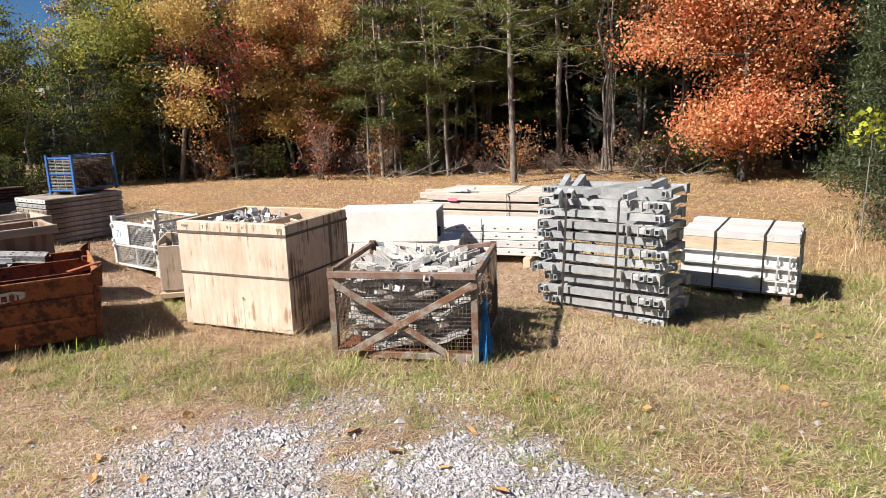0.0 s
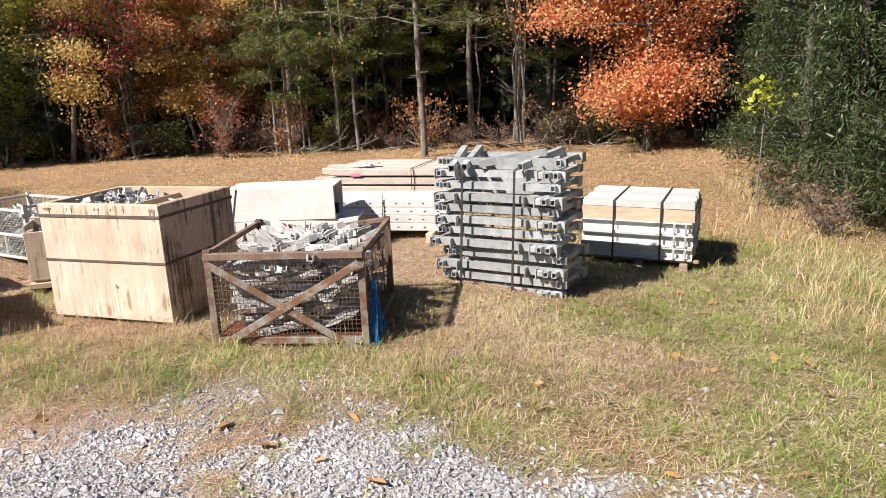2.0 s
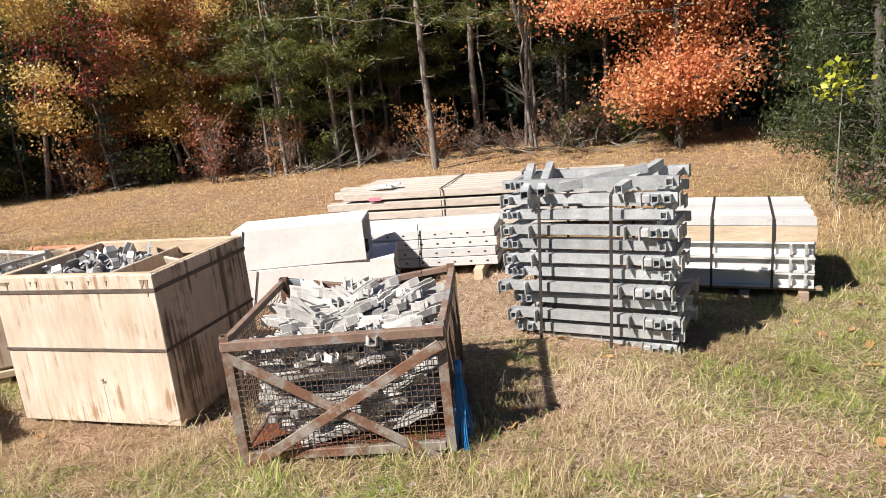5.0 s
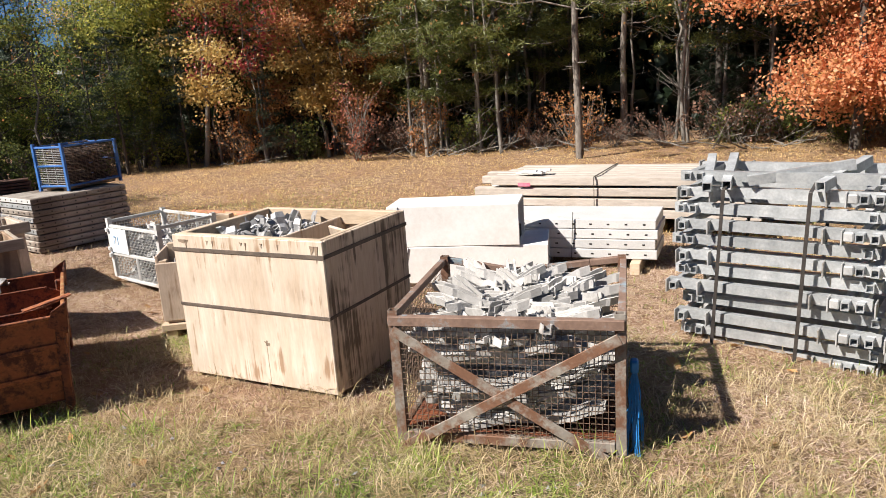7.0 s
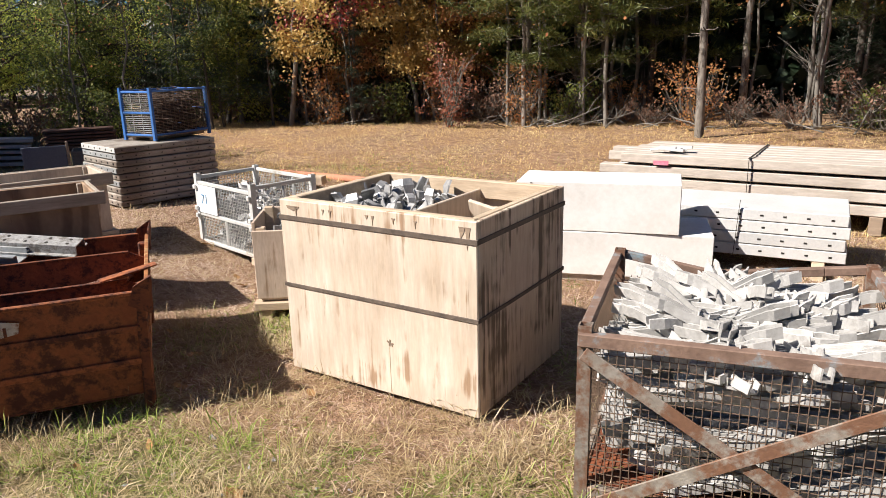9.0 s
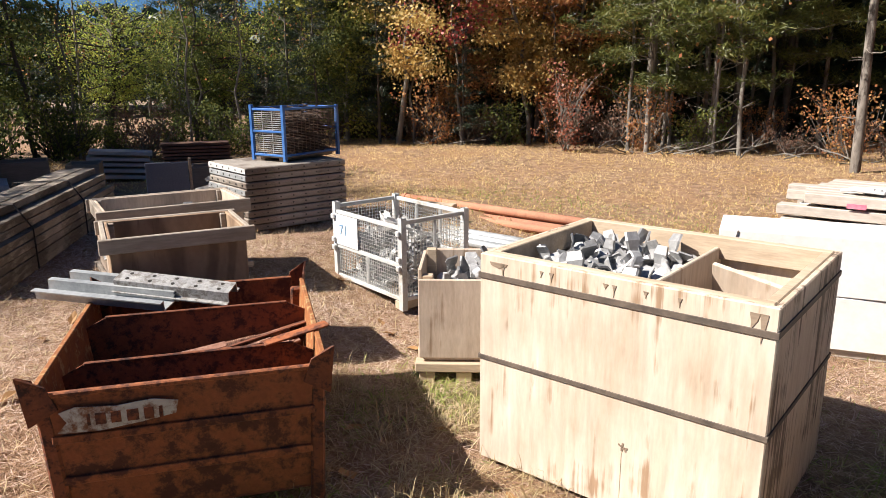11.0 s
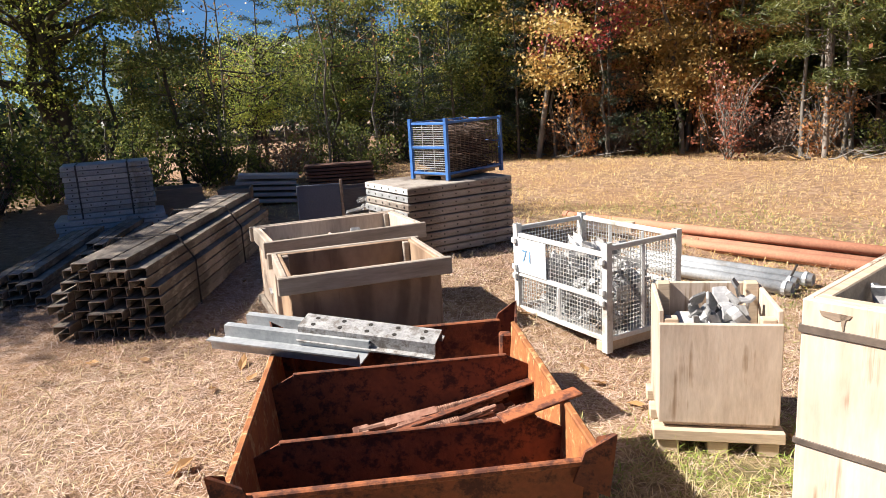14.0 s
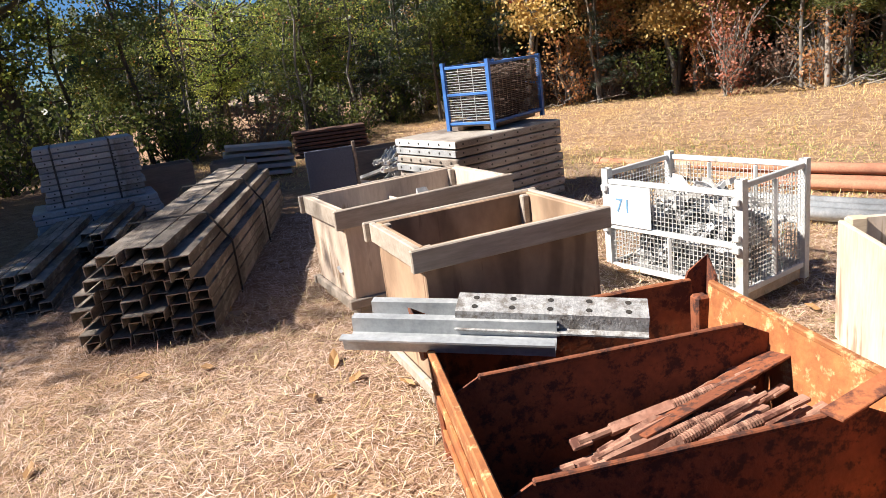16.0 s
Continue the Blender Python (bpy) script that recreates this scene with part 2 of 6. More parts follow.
PIPE_RED = surface("rusty_red_pipe", (0.36, 0.15, 0.09), (0.46, 0.22, 0.13), (0.25, 0.12, 0.07), 4, rough=0.8, bump=0.2)
SLATE_BLUE = surface("blue_grey_coated_board", (0.10, 0.12, 0.17), (0.15, 0.17, 0.22), (0.2, 0.19, 0.18), 3, rough=0.6, bump=0.1)
BARK_PINE = surface("pine_bark", (0.17, 0.145, 0.12), (0.36, 0.325, 0.285), (0.08, 0.065, 0.055), 9, (1, 1, 0.35), rough=0.9, bump=1.0, fine=25, stain_at=0.54, stain_scale=8)
BARK_GREY = surface("grey_bark", (0.13, 0.12, 0.105), (0.27, 0.25, 0.22), (0.07, 0.06, 0.05), 6, (1, 1, 0.4), rough=0.9, bump=0.6, fine=30)
BARK_DARK = surface("dark_bark", (0.05, 0.042, 0.035), (0.11, 0.095, 0.08), None, 6, (1, 1, 0.4), rough=0.9, bump=0.6, fine=30)
NEEDLES = foliage("pine_needles", [(0.03, 0.045, 0.012), (0.075, 0.095, 0.02), (0.15, 0.165, 0.035), (0.25, 0.235, 0.06)], 0.25)
# Bluish dark pine green, with the wood's deep shade put into the colour.
NEEDLES_DARK_SHADED = foliage("dark_shaded_needles", [(0.010, 0.024, 0.013), (0.023, 0.043, 0.022), (0.050, 0.074, 0.037)], 0.22)
CEDAR = foliage("cedar_sprays", [(0.022, 0.038, 0.013), (0.05, 0.075, 0.022), (0.10, 0.125, 0.04)], 0.25)
MAPLE = foliage("orange_maple_leaves", [(0.62, 0.17, 0.07), (0.80, 0.30, 0.14), (0.88, 0.42, 0.21), (0.90, 0.52, 0.24), (0.62, 0.42, 0.11)], 0.45)
YELLOW = foliage("yellow_autumn_leaves", [(0.42, 0.25, 0.09), (0.58, 0.39, 0.12), (0.67, 0.50, 0.19), (0.32, 0.29, 0.085)], 0.45)
BOARD_RED = surface("old_red_brown_boards", (0.13, 0.065, 0.045), (0.24, 0.13, 0.09), (0.07, 0.04, 0.03), 8, rough=0.85, bump=0.4, vary=0.4)
BAG_WHITE = surface("grey_white_plastic", (0.5, 0.52, 0.54), (0.66, 0.67, 0.68), (0.35, 0.33, 0.31), 12, rough=0.45, bump=0.3, vary=0)
# Rusty brown darkened to carry the shade on the stillage's long side.
RODS_SHADED = surface("shaded_rusty_rods", (0.035, 0.023, 0.017), (0.085, 0.052, 0.036), None, 12, rough=0.85, bump=0.2, vary=0.4)
RUSSET = foliage("russet_autumn_leaves", [(0.32, 0.11, 0.06), (0.48, 0.21, 0.09), (0.53, 0.31, 0.12), (0.24, 0.17, 0.065)], 0.42)
RED = foliage("red_autumn_leaves", [(0.36, 0.06, 0.07), (0.50, 0.10, 0.10), (0.40, 0.14, 0.09)], 0.4)
GREEN = foliage("green_leaves", [(0.04, 0.07, 0.02), (0.09, 0.125, 0.035), (0.19, 0.21, 0.05), (0.36, 0.31, 0.08)], 0.45, 0.75)
# Leaf greens lightened to imitate light coming through from behind.
OAK_LEAF = foliage("oak_leaves", [(0.11, 0.16, 0.04), (0.23, 0.30, 0.075), (0.40, 0.43, 0.09), (0.62, 0.56, 0.13)], 0.6, 0.85)
OLIVE = foliage("olive_leaves", [(0.13, 0.15, 0.035), (0.25, 0.27, 0.06), (0.40, 0.38, 0.09), (0.58, 0.46, 0.13)], 0.5, 0.8)
LIME = foliage("yellow_green_leaves", [(0.30, 0.36, 0.03), (0.48, 0.52, 0.06), (0.55, 0.5, 0.08)], 0.5)
DRY_BRUSH = foliage("dry_brush", [(0.12, 0.075, 0.05), (0.22, 0.13, 0.09), (0.28, 0.17, 0.13)], 0.2, 0.8)
GRASS_GREEN = foliage("green_grass", [(0.07, 0.135, 0.02), (0.20, 0.30, 0.045), (0.40, 0.47, 0.11), (0.70, 0.66, 0.33)], 0.4, 0.6)
GRASS_DRY = foliage("dry_grass", [(0.24, 0.16, 0.07), (0.46, 0.35, 0.18), (0.68, 0.56, 0.34), (0.84, 0.74, 0.54)], 0.35, 0.7)
FIELD_GRASS = foliage("field_grass", [(0.27, 0.17, 0.06), (0.45, 0.30, 0.105), (0.62, 0.44, 0.18), (0.72, 0.57, 0.30), (0.38, 0.36, 0.12)], 0.3, 0.7)
STRAW = foliage("pale_straw", [(0.24, 0.13, 0.09), (0.50, 0.34, 0.26), (0.72, 0.56, 0.46), (0.88, 0.75, 0.66)], 0.15, 0.7)
FALLEN = foliage("fallen_leaves", [(0.16, 0.06, 0.03), (0.30, 0.12, 0.045), (0.46, 0.29, 0.12), (0.6, 0.46, 0.28)], 0.2, 0.7)
GRAVEL = foliage("gravel_stones", [(0.20, 0.20, 0.21), (0.34, 0.33, 0.35), (0.46, 0.45, 0.47), (0.56, 0.55, 0.55)], 0.0, 0.8)


# ---- mesh helpers ----
class Geo:
    """Gathers vertices and faces of one part."""

    def __init__(self):
        self.v, self.f = [], []

    def add(self, verts, faces):
        n = len(self.v)
        self.v += [tuple(p) for p in verts]
        self.f += [tuple(i + n for i in f) for f in faces]
        return self

    def box(self, lo, hi, c=0.004, m=None):
        """A box with chamfered edges between two corners, moved by m."""
        lo, hi = Vector(lo), Vector(hi)
        ctr, h = (lo + hi) / 2, (hi - lo) / 2
        c = min(c, 0.45 * min(h))
        verts, index = [], {}
        for sx in (-1, 1):
            for sy in (-1, 1):
                for sz in (-1, 1):
                    for ax in range(3):
                        d = [h.x - c, h.y - c, h.z - c]
                        d[ax] += c
                        index[sx, sy, sz, ax] = len(verts)
                        verts.append(ctr + Vector((sx * d[0], sy * d[1], sz * d[2])))
        faces = []
        s = (-1, 1)
        for ax in range(3):
            o1, o2 = (ax + 1) % 3, (ax + 2) % 3
            for sg in s:
                quad = []
                for a, b2 in ((-1, -1), (1, -1), (1, 1), (-1, 1)):
                    k = [0, 0, 0]
                    k[ax], k[o1], k[o2] = sg, a, b2
                    quad.append(index[k[0], k[1], k[2], ax])
                faces.append(quad if sg > 0 else quad[::-1])
            for a in s:
                for b2 in s:
                    k0, k1 = [0, 0, 0], [0, 0, 0]
                    k0[ax], k1[ax] = -1, 1
                    for k in (k0, k1):
                        k[o1], k[o2] = a, b2
                    q = [index[(*k0, o1)], index[(*k1, o1)], index[(*k1, o2)], index[(*k0, o2)]]
                    faces.append(q if a * b2 > 0 else q[::-1])
        for sx in s:
            for sy in s:
                for sz in s:
                    t = [index[sx, sy, sz, i] for i in range(3)]
                    faces.append(t if sx * sy * sz > 0 else t[::-1])
        if m is not None:
            verts = [m @ p for p in verts]
        return self.add(verts, faces)

    def rod(self, a, b, r, n=6, r2=None, caps=True):
        """A round bar from a to b."""
        a, b = Vector(a), Vector(b)
        r2 = r if r2 is None else r2
        d = (b - a).normalized()
        u = d.orthogonal().normalized()
        w = d.cross(u)
        verts = []
        for p, rad in ((a, r), (b, r2)):
            for i in range(n):
                t = 2 * math.pi * i / n
                verts.append(p + (u * math.cos(t) + w * math.sin(t)) * rad)
        faces = [(i, (i + 1) % n, n + (i + 1) % n, n + i) for i in range(n)]
        if caps:
            faces += [tuple(range(n))[::-1], tuple(range(n, 2 * n))]
        return self.add(verts, faces)

    def bar(self, a, b, w, h, c=0.003, up=(0, 0, 1)):
        """A rectangular bar from a to b, w wide and h high."""
        a, b = Vector(a), Vector(b)
        d = b - a
        x = d.normalized()
        y = Vector(up).cross(x)
        y = y.normalized() if y.length > 1e-4 else x.orthogonal().normalized()
        z = x.cross(y)
        m = Matrix((x, y, z)).transposed().to_4x4()
        m.translation = a
        return self.box((0, -w / 2, -h / 2), (d.length, w / 2, h / 2), c, m)

    def tube(self, a, b, w, h, t=0.004, up=(0, 0, 1)):
        """A square hollow section from a to b, open at its ends."""
        a, b = Vector(a), Vector(b)
        x = (b - a).normalized()
        y = Vector(up).cross(x)
        y = y.normalized() if y.length > 1e-4 else x.orthogonal().normalized()
        z = x.cross(y)
        ring = [(-1, -1), (1, -1), (1, 1), (-1, 1)]
        verts = []
        for p in (a, b):
            for k in (0, t):
                verts += [p + y * sy * (w / 2 - k) + z * sz * (h / 2 - k) for sy, sz in ring]
        faces = []
        for i in range(4):
            j = (i + 1) % 4
            faces += [(i, j, 8 + j, 8 + i), (4 + j, 4 + i, 12 + i, 12 + j), (j, i, 4 + i, 4 + j), (8 + i, 8 + j, 12 + j, 12 + i)]
        return self.add(verts, [f[::-1] for f in faces])

    def section(self, profile, a, b, up=(0, 0, 1)):
        """A closed profile (y, z) drawn from a to b."""
        a, b = Vector(a), Vector(b)
        x = (b - a).normalized()
        y = Vector(up).cross(x).normalized()
        z = x.cross(y)
        n = len(profile)
        verts = [p + y * q[0] + z * q[1] for p in (a, b) for q in profile]
        faces = [(i, (i + 1) % n, n + (i + 1) % n, n + i) for i in range(n)]
        faces += [tuple(range(n))[::-1], tuple(range(n, 2 * n))]
        return self.add(verts, faces)

    def mesh(self, name, mat, smooth=False):
        me = bpy.data.meshes.new(name)
        me.from_pydata(self.v, [], self.f)
        me.materials.append(mat)
        if smooth:
            me.polygons.foreach_set("use_smooth", [True] * len(me.polygons))
        me.update()
        return me


def thing(name, label, category, m, group=""):
    ob = tagged(new(name), label, category, group)
    ob.empty_display_size = 0.1
    ob.matrix_basis = m
    return ob


def part(name, geo, material, parent, label="", smooth=False):
    """Links what a Geo holds (or a finished mesh) as one part under a thing or a part."""
    me = geo if isinstance(geo, bpy.types.Mesh) else geo.mesh(name, material, smooth)
    ob = new(name, me)
    ob.parent = parent
    return tagged(ob, label)


def solo(name, geo, material, label, category, kind="", smooth=False):
    ob = new(name, geo if isinstance(geo, bpy.types.Mesh) else geo.mesh(name, material, smooth))
    return tagged(ob, label, category, "", kind)


def flakes(name, centres, u, v, mat):
    """Many four-cornered leaves at once: centres and two half-axes, each (n, 3)."""
    n = len(centres)
    co = np.stack([centres - u, centres - v * 0.5 + u * 0.1, centres + u, centres + v * 0.5 + u * 0.1], 1).reshape(-1, 3)
    return quads(name, co, n, mat)


def quads(name, co, n, mat):
    me = bpy.data.meshes.new(name)
    me.vertices.add(4 * n)
    me.loops.add(4 * n)
    me.polygons.add(n)
    me.vertices.foreach_set("co", np.ascontiguousarray(co, dtype=np.float32).ravel())
    me.loops.foreach_set("vertex_index", np.arange(4 * n, dtype=np.int32))
    me.polygons.foreach_set("loop_start", np.arange(0, 4 * n, 4, dtype=np.int32))
    me.materials.append(mat)
    me.update(calc_edges=True)
    return me


def unit(rng, n):
    p = rng.normal(size=(n, 3))
    return p / np.linalg.norm(p, axis=1, keepdims=True)


def leafy(name, centres, size, mat, rng, droop=0.0, slim=0.7):
    """Leaves of about that size round the centres."""
    n = len(centres)
    a = unit(rng, n)
    a[:, 2] -= droop
    a /= np.linalg.norm(a, axis=1, keepdims=True)
    b = np.cross(a, unit(rng, n))
    b /= np.linalg.norm(b, axis=1, keepdims=True) + 1e-9
    s = size * rng.uniform(0.55, 1.25, (n, 1))
    return flakes(name, centres, a * s * 0.5, b * s * slim, mat)


# ---- ground ----
def smooth01(t):
    t = min(1.0, max(0.0, t))
    return t * t * (3 - 2 * t)


def ground_z(x, y):
    z = 0.22 * smooth01((-x - 3.2 - 0.6 * smooth01((y - 6.3) / 1.2)) / 1.6) * smooth01((11.5 - y) / 3.5 + 0.35) - 0.075 * max(0.0, min(x, 14.0) - 0.5) * smooth01((14 - y) / 5)
    z += 0.15 * smooth01((y - 11.0) / 4.0)
    return z + 0.02 * noise.noise((x * 0.6, y * 0.6, 0.3)) * smooth01((abs(y - 6) + abs(x + 1)) / 6) + 0.008 * noise.noise((x * 3, y * 3, 1.7))


def gravel_mask(x, y):
    edge = 4.72 - 0.3 * smooth01((x - 0.2) / 0.8) + 0.35 * noise.noise((x * 0.9, y * 0.9, 4.0)) + 0.28 * noise.noise((x * 4, y * 4, 2.0))
    left = smooth01((x + 1.75 + 0.5 * noise.noise((x * 1.5, y * 1.5, 7.0))) / 0.6)
    patch = smooth01(0.85 + 1.2 * noise.noise((x * 1.7, y * 1.7, 12.0)) + 0.8 * noise.noise((x * 6, y * 6, 1.0)))
    tongue = 0.5 * math.exp(-(((x + 0.55) / 0.5) ** 2 + ((y - 4.95) / 0.3) ** 2))
    return min(1.0, smooth01((edge - y) / 0.5 + 0.4) * left * patch + tongue * patch)


def bare_mask(x, y):
    """Patches with cut straw and little green."""
    p = math.exp(-(((x - 1.65) / 0.75) ** 2 + ((y - 5.65) / 0.55) ** 2) ** 2)
    q = smooth01((-x - 3.0) / 0.8)
    p += math.exp(-(((x - 0.6) / 0.6) ** 2 + ((y - 6.0) / 0.7) ** 2) ** 2) + 0.6 * math.exp(-(((x + 1.3) / 0.5) ** 2 + ((y - 4.6) / 0.3) ** 2) ** 2)
    r = smooth01((y - 6.6) / 1.0) * smooth01((1.0 - x) / 0.6)
    near = 0.8 * smooth01((4.95 - y) / 0.5) * smooth01((-0.7 - x) / 0.6)
    return min(1.0, p + q + r + near)


def green_mask(x, y):
    g = 0.46 + 1.0 * noise.noise((x * 0.75, y * 0.75, 9.0)) + 0.45 * noise.noise((x * 2.6, y * 2.6, 5.0))
    g *= 1 - 0.85 * bare_mask(x, y)
    g *= 1 - gravel_mask(x, y)
    g += 0.5 * smooth01((x - 1.1) / 1.2) * smooth01((10.5 - y) / 2) * (1 - 0.9 * bare_mask(x, y)) * (1 - gravel_mask(x, y))
    g += 0.26 * math.exp(-((y - 5.3) / 0.45) ** 2) * smooth01((x + 3.4) / 0.6) * (1 - gravel_mask(x, y))
    if y > 9.5:
        g *= 0.4
    return min(1.0, max(0.0, g))


def axis(lo, hi, fine_lo, fine_hi, step, ratio=1.35):
    a = list(np.arange(fine_lo, fine_hi + 1e-6, step))
    s, x = step, fine_hi
    while x < hi:
        s *= ratio
        x = min(hi, x + s)
        a.append(x)
    s, x = step, fine_lo
    while x > lo:
        s *= ratio
        x = max(lo, x - s)
        a.insert(0, x)
    return a


gx, gy = axis(-900, 900, -9, 6, 0.12), axis(-300, 1200, 1.5, 18, 0.12)
gv = [(x, y, ground_z(x, y)) for y in gy for x in gx]
nx = len(gx)
gf = [(j * nx + i, j * nx + i + 1, (j + 1) * nx + i + 1, (j + 1) * nx + i) for j in range(len(gy) - 1) for i in range(nx - 1)]
gm = bpy.data.meshes.new("ground")
gm.from_pydata(gv, [], gf)
for key, fn in (("gravel", gravel_mask), ("green", green_mask)):
    at = gm.attributes.new(key, "FLOAT", "POINT")
    at.data.foreach_set("value", [fn(p[0], p[1]) if abs(p[0]) < 30 and abs(p[1]) < 40 else 0.2 for p in gv])
gm.polygons.foreach_set("use_smooth", [True] * len(gm.polygons))
GROUND, gnt, gb = shader("field_ground")
gtc = gnt.nodes.new("ShaderNodeTexCoord")
gvec = gtc.outputs["Object"]
n1, n2, n3 = noise_at(gnt, gvec, 0.7, 6), noise_at(gnt, gvec, 9.0, 8, 0.7), noise_at(gnt, gvec, 70.0, 4)
# Soil and grass base are darkened to stand in for shade between blades.
soil = ramp(gnt, n2, [(0.3, (0.11, 0.06, 0.035)), (0.5, (0.27, 0.165, 0.10)), (0.72, (0.50, 0.36, 0.25))])
soil = mix(gnt, ramp(gnt, n1, [(0.42, (0, 0, 0)), (0.65, (0.55, 0.55, 0.55))]), soil, (0.33, 0.185, 0.09))
greens = ramp(gnt, n2, [(0.3, (0.05, 0.05, 0.018)), (0.7, (0.26, 0.23, 0.09))])
stones = ramp(gnt, noise_at(gnt, gvec, 45.0, 5, 0.7), [(0.35, (0.20, 0.18, 0.16)), (0.5, (0.38, 0.37, 0.36)), (0.65, (0.54, 0.53, 0.53))])
a1, a2 = gnt.nodes.new("ShaderNodeAttribute"), gnt.nodes.new("ShaderNodeAttribute")
a1.attribute_name, a2.attribute_name = "gravel", "green"
gcol = mix(gnt, a2.outputs["Fac"], soil, greens)
gcol = mix(gnt, a1.outputs["Fac"], gcol, stones)
gcol = mix(gnt, 0.5, gcol, ramp(gnt, n3, [(0.3, (0.25, 0.25, 0.25)), (0.7, (0.75, 0.75, 0.75))]), "OVERLAY")
gnt.links.new(gcol, gb.inputs["Base Color"])
gb.inputs["Roughness"].default_value = 0.95
gbp = node(gnt, "ShaderNodeBump", Strength=0.9, Distance=0.03)
gnt.links.new(n3, gbp.inputs["Height"])
gnt.links.new(gbp.outputs[0], gb.inputs["Normal"])
gm.materials.append(GROUND)
tagged(new("ground", gm), "dry straw field with green grass and a gravel patch", "ground", "", "structure")


def at(x, y, yaw=0.0, dz=0.0):
    return pose(x, y, ground_z(x, y) + dz, 0, 0, yaw)


# ---- things: containers ----
R = random.Random(7)


def jit(a):
    return R.uniform(-a, a)


def wire_mesh(a, b, up, du, dv, r, n=4):
    """Crossing wires over the rectangle that starts at a, runs to b and rises by up."""
    g = Geo()
    a, b, up = Vector(a), Vector(b), Vector(up)
    side = b - a
    nrm = side.cross(up).normalized() * r
    k = max(1, round(side.length / du))
    for i in range(1, k):
        p = a + side * (i / k)
        g.rod(p + nrm, p + up + nrm, r, n, caps=False)
    k = max(1, round(up.length / dv))
    for i in range(1, k):
        p = a + up * (i / k)
        g.rod(p - nrm, p + side - nrm, r, n, caps=False)
    return g


def rusty_cage(m):
    W, D, H = 1.04, 1.0, 0.64
    c = thing("wire_cage", "rusty steel wire cage with crossed braces, full of clamp arms", "cage", m)
    for x in (0.02, W - 0.02):
        for y in (0.02, D - 0.02):
            part("post", Geo().tube((x, y, 0.0), (x, y, H + 0.025), 0.045, 0.045, 0.005, (1, 0, 0)), RUSTY_FRAME, c)
    part("top_rail", Geo().bar((0.0, 0.0, H - 0.02), (W, 0.0, H - 0.02), 0.04, 0.045), RUST_RAIL, c, "rusty rail with flaking blue paint")
    g = Geo()
    pts = [(0.02, D, H), (0.22, D, H - 0.035), (0.42, D + 0.02, H - 0.075), (0.62, D + 0.01, H - 0.05), (0.85, D, H - 0.02), (W - 0.02, D, H)]
    for p, q in zip(pts, pts[1:]):
        g.bar(p, q, 0.035, 0.035)
    part("top_rail", g, RUST_RAIL, c, "bent rusty rail")
    for x in (0.012, W - 0.012):
        part("top_rail", Geo().bar((x, 0.03, H - 0.01), (x, D - 0.03, H - 0.005), 0.035, 0.035), RUST_RAIL, c)
    for p, q in (((0.045, 0.01, 0.05), (W - 0.045, 0.01, 0.05)), ((0.045, D - 0.01, 0.05), (W - 0.045, D - 0.01, 0.05)), ((0.01, 0.045, 0.05), (0.01, D - 0.045, 0.05)), ((W - 0.01, 0.045, 0.05), (W - 0.01, D - 0.045, 0.05))):
        part("bottom_rail", Geo().bar(p, q, 0.035, 0.045), RUSTY_FRAME, c)
    part("brace", Geo().bar((0.02, -0.026, H - 0.06), (W - 0.08, -0.026, 0.0), 0.008, 0.048, up=(0, 0, 1)), RUSTY_FRAME, c)
    part("brace", Geo().bar((0.02, -0.036, 0.0), (W - 0.02, -0.036, H - 0.07), 0.008, 0.048, up=(0, 0, 1)), RUSTY_FRAME, c)
    part("mesh_panel", wire_mesh((0.045, 0.0, 0.07), (W - 0.045, 0.0, 0.07), (0, 0, H - 0.11), 0.027, 0.03, 0.0018), WIRE_DARK, c)
    part("mesh_panel", wire_mesh((0.045, D, 0.07), (W - 0.045, D, 0.07), (0, 0, H - 0.17), 0.027, 0.03, 0.0018), WIRE_DARK, c)
    for x in (0.0, W):
        part("mesh_panel", wire_mesh((x, 0.045, 0.07), (x, D - 0.045, 0.07), (0, 0, H - 0.11), 0.027, 0.03, 0.0018), WIRE_DARK, c)
    part("floor_plate", Geo().box((0.02, 0.02, 0.055), (W - 0.02, D - 0.02, 0.065)), RUST, c)
    return c


cage_m = at(-1.04, 5.64, 4.0)
rusty_cage(cage_m)


def arm_mesh(k):
    """A cast clamp arm: one bent channel with a broad foot and a raised toe."""
    L = (0.48, 0.38, 0.56)[k % 3]
    w, h, t = (0.026, 0.030, 0.023)[k % 3], (0.036, 0.030, 0.040)[k % 3], 0.007
    path = [(-L / 2, 0.0, 0.8), (-L / 2 + 0.03, 0.0, 1.2), (-L / 2 + 0.07, 0.0, 0.95), (L / 8, 0.004, 0.9), (L / 4, 0.014, 0.95), (L / 2 - 0.05, 0.046, 1.0), (L / 2 - 0.03, 0.05, 1.25), (L / 2 + 0.02, 0.056, 0.7)]
    verts, faces = [], []
    for x, z, f in path:
        verts += [(x, y * f, z + q) for y, q in ((-w, 0.0), (w, 0.0), (w, h), (w - t, h), (w - t, t), (t - w, t), (t - w, h), (-w, h))]
    for a in range(len(path) - 1):
        faces += [(8 * a + i, 8 * a + (i + 1) % 8, 8 * a + 8 + (i + 1) % 8, 8 * a + 8 + i) for i in range(8)]
    e = 8 * (len(path) - 1)
    faces += [tuple(range(8))[::-1], tuple(range(e, e + 8))]
    return Geo().add(verts, [f[::-1] for f in faces]).mesh("lever_clamp", CAST)


ARMS = [arm_mesh(k) for k in range(3)]


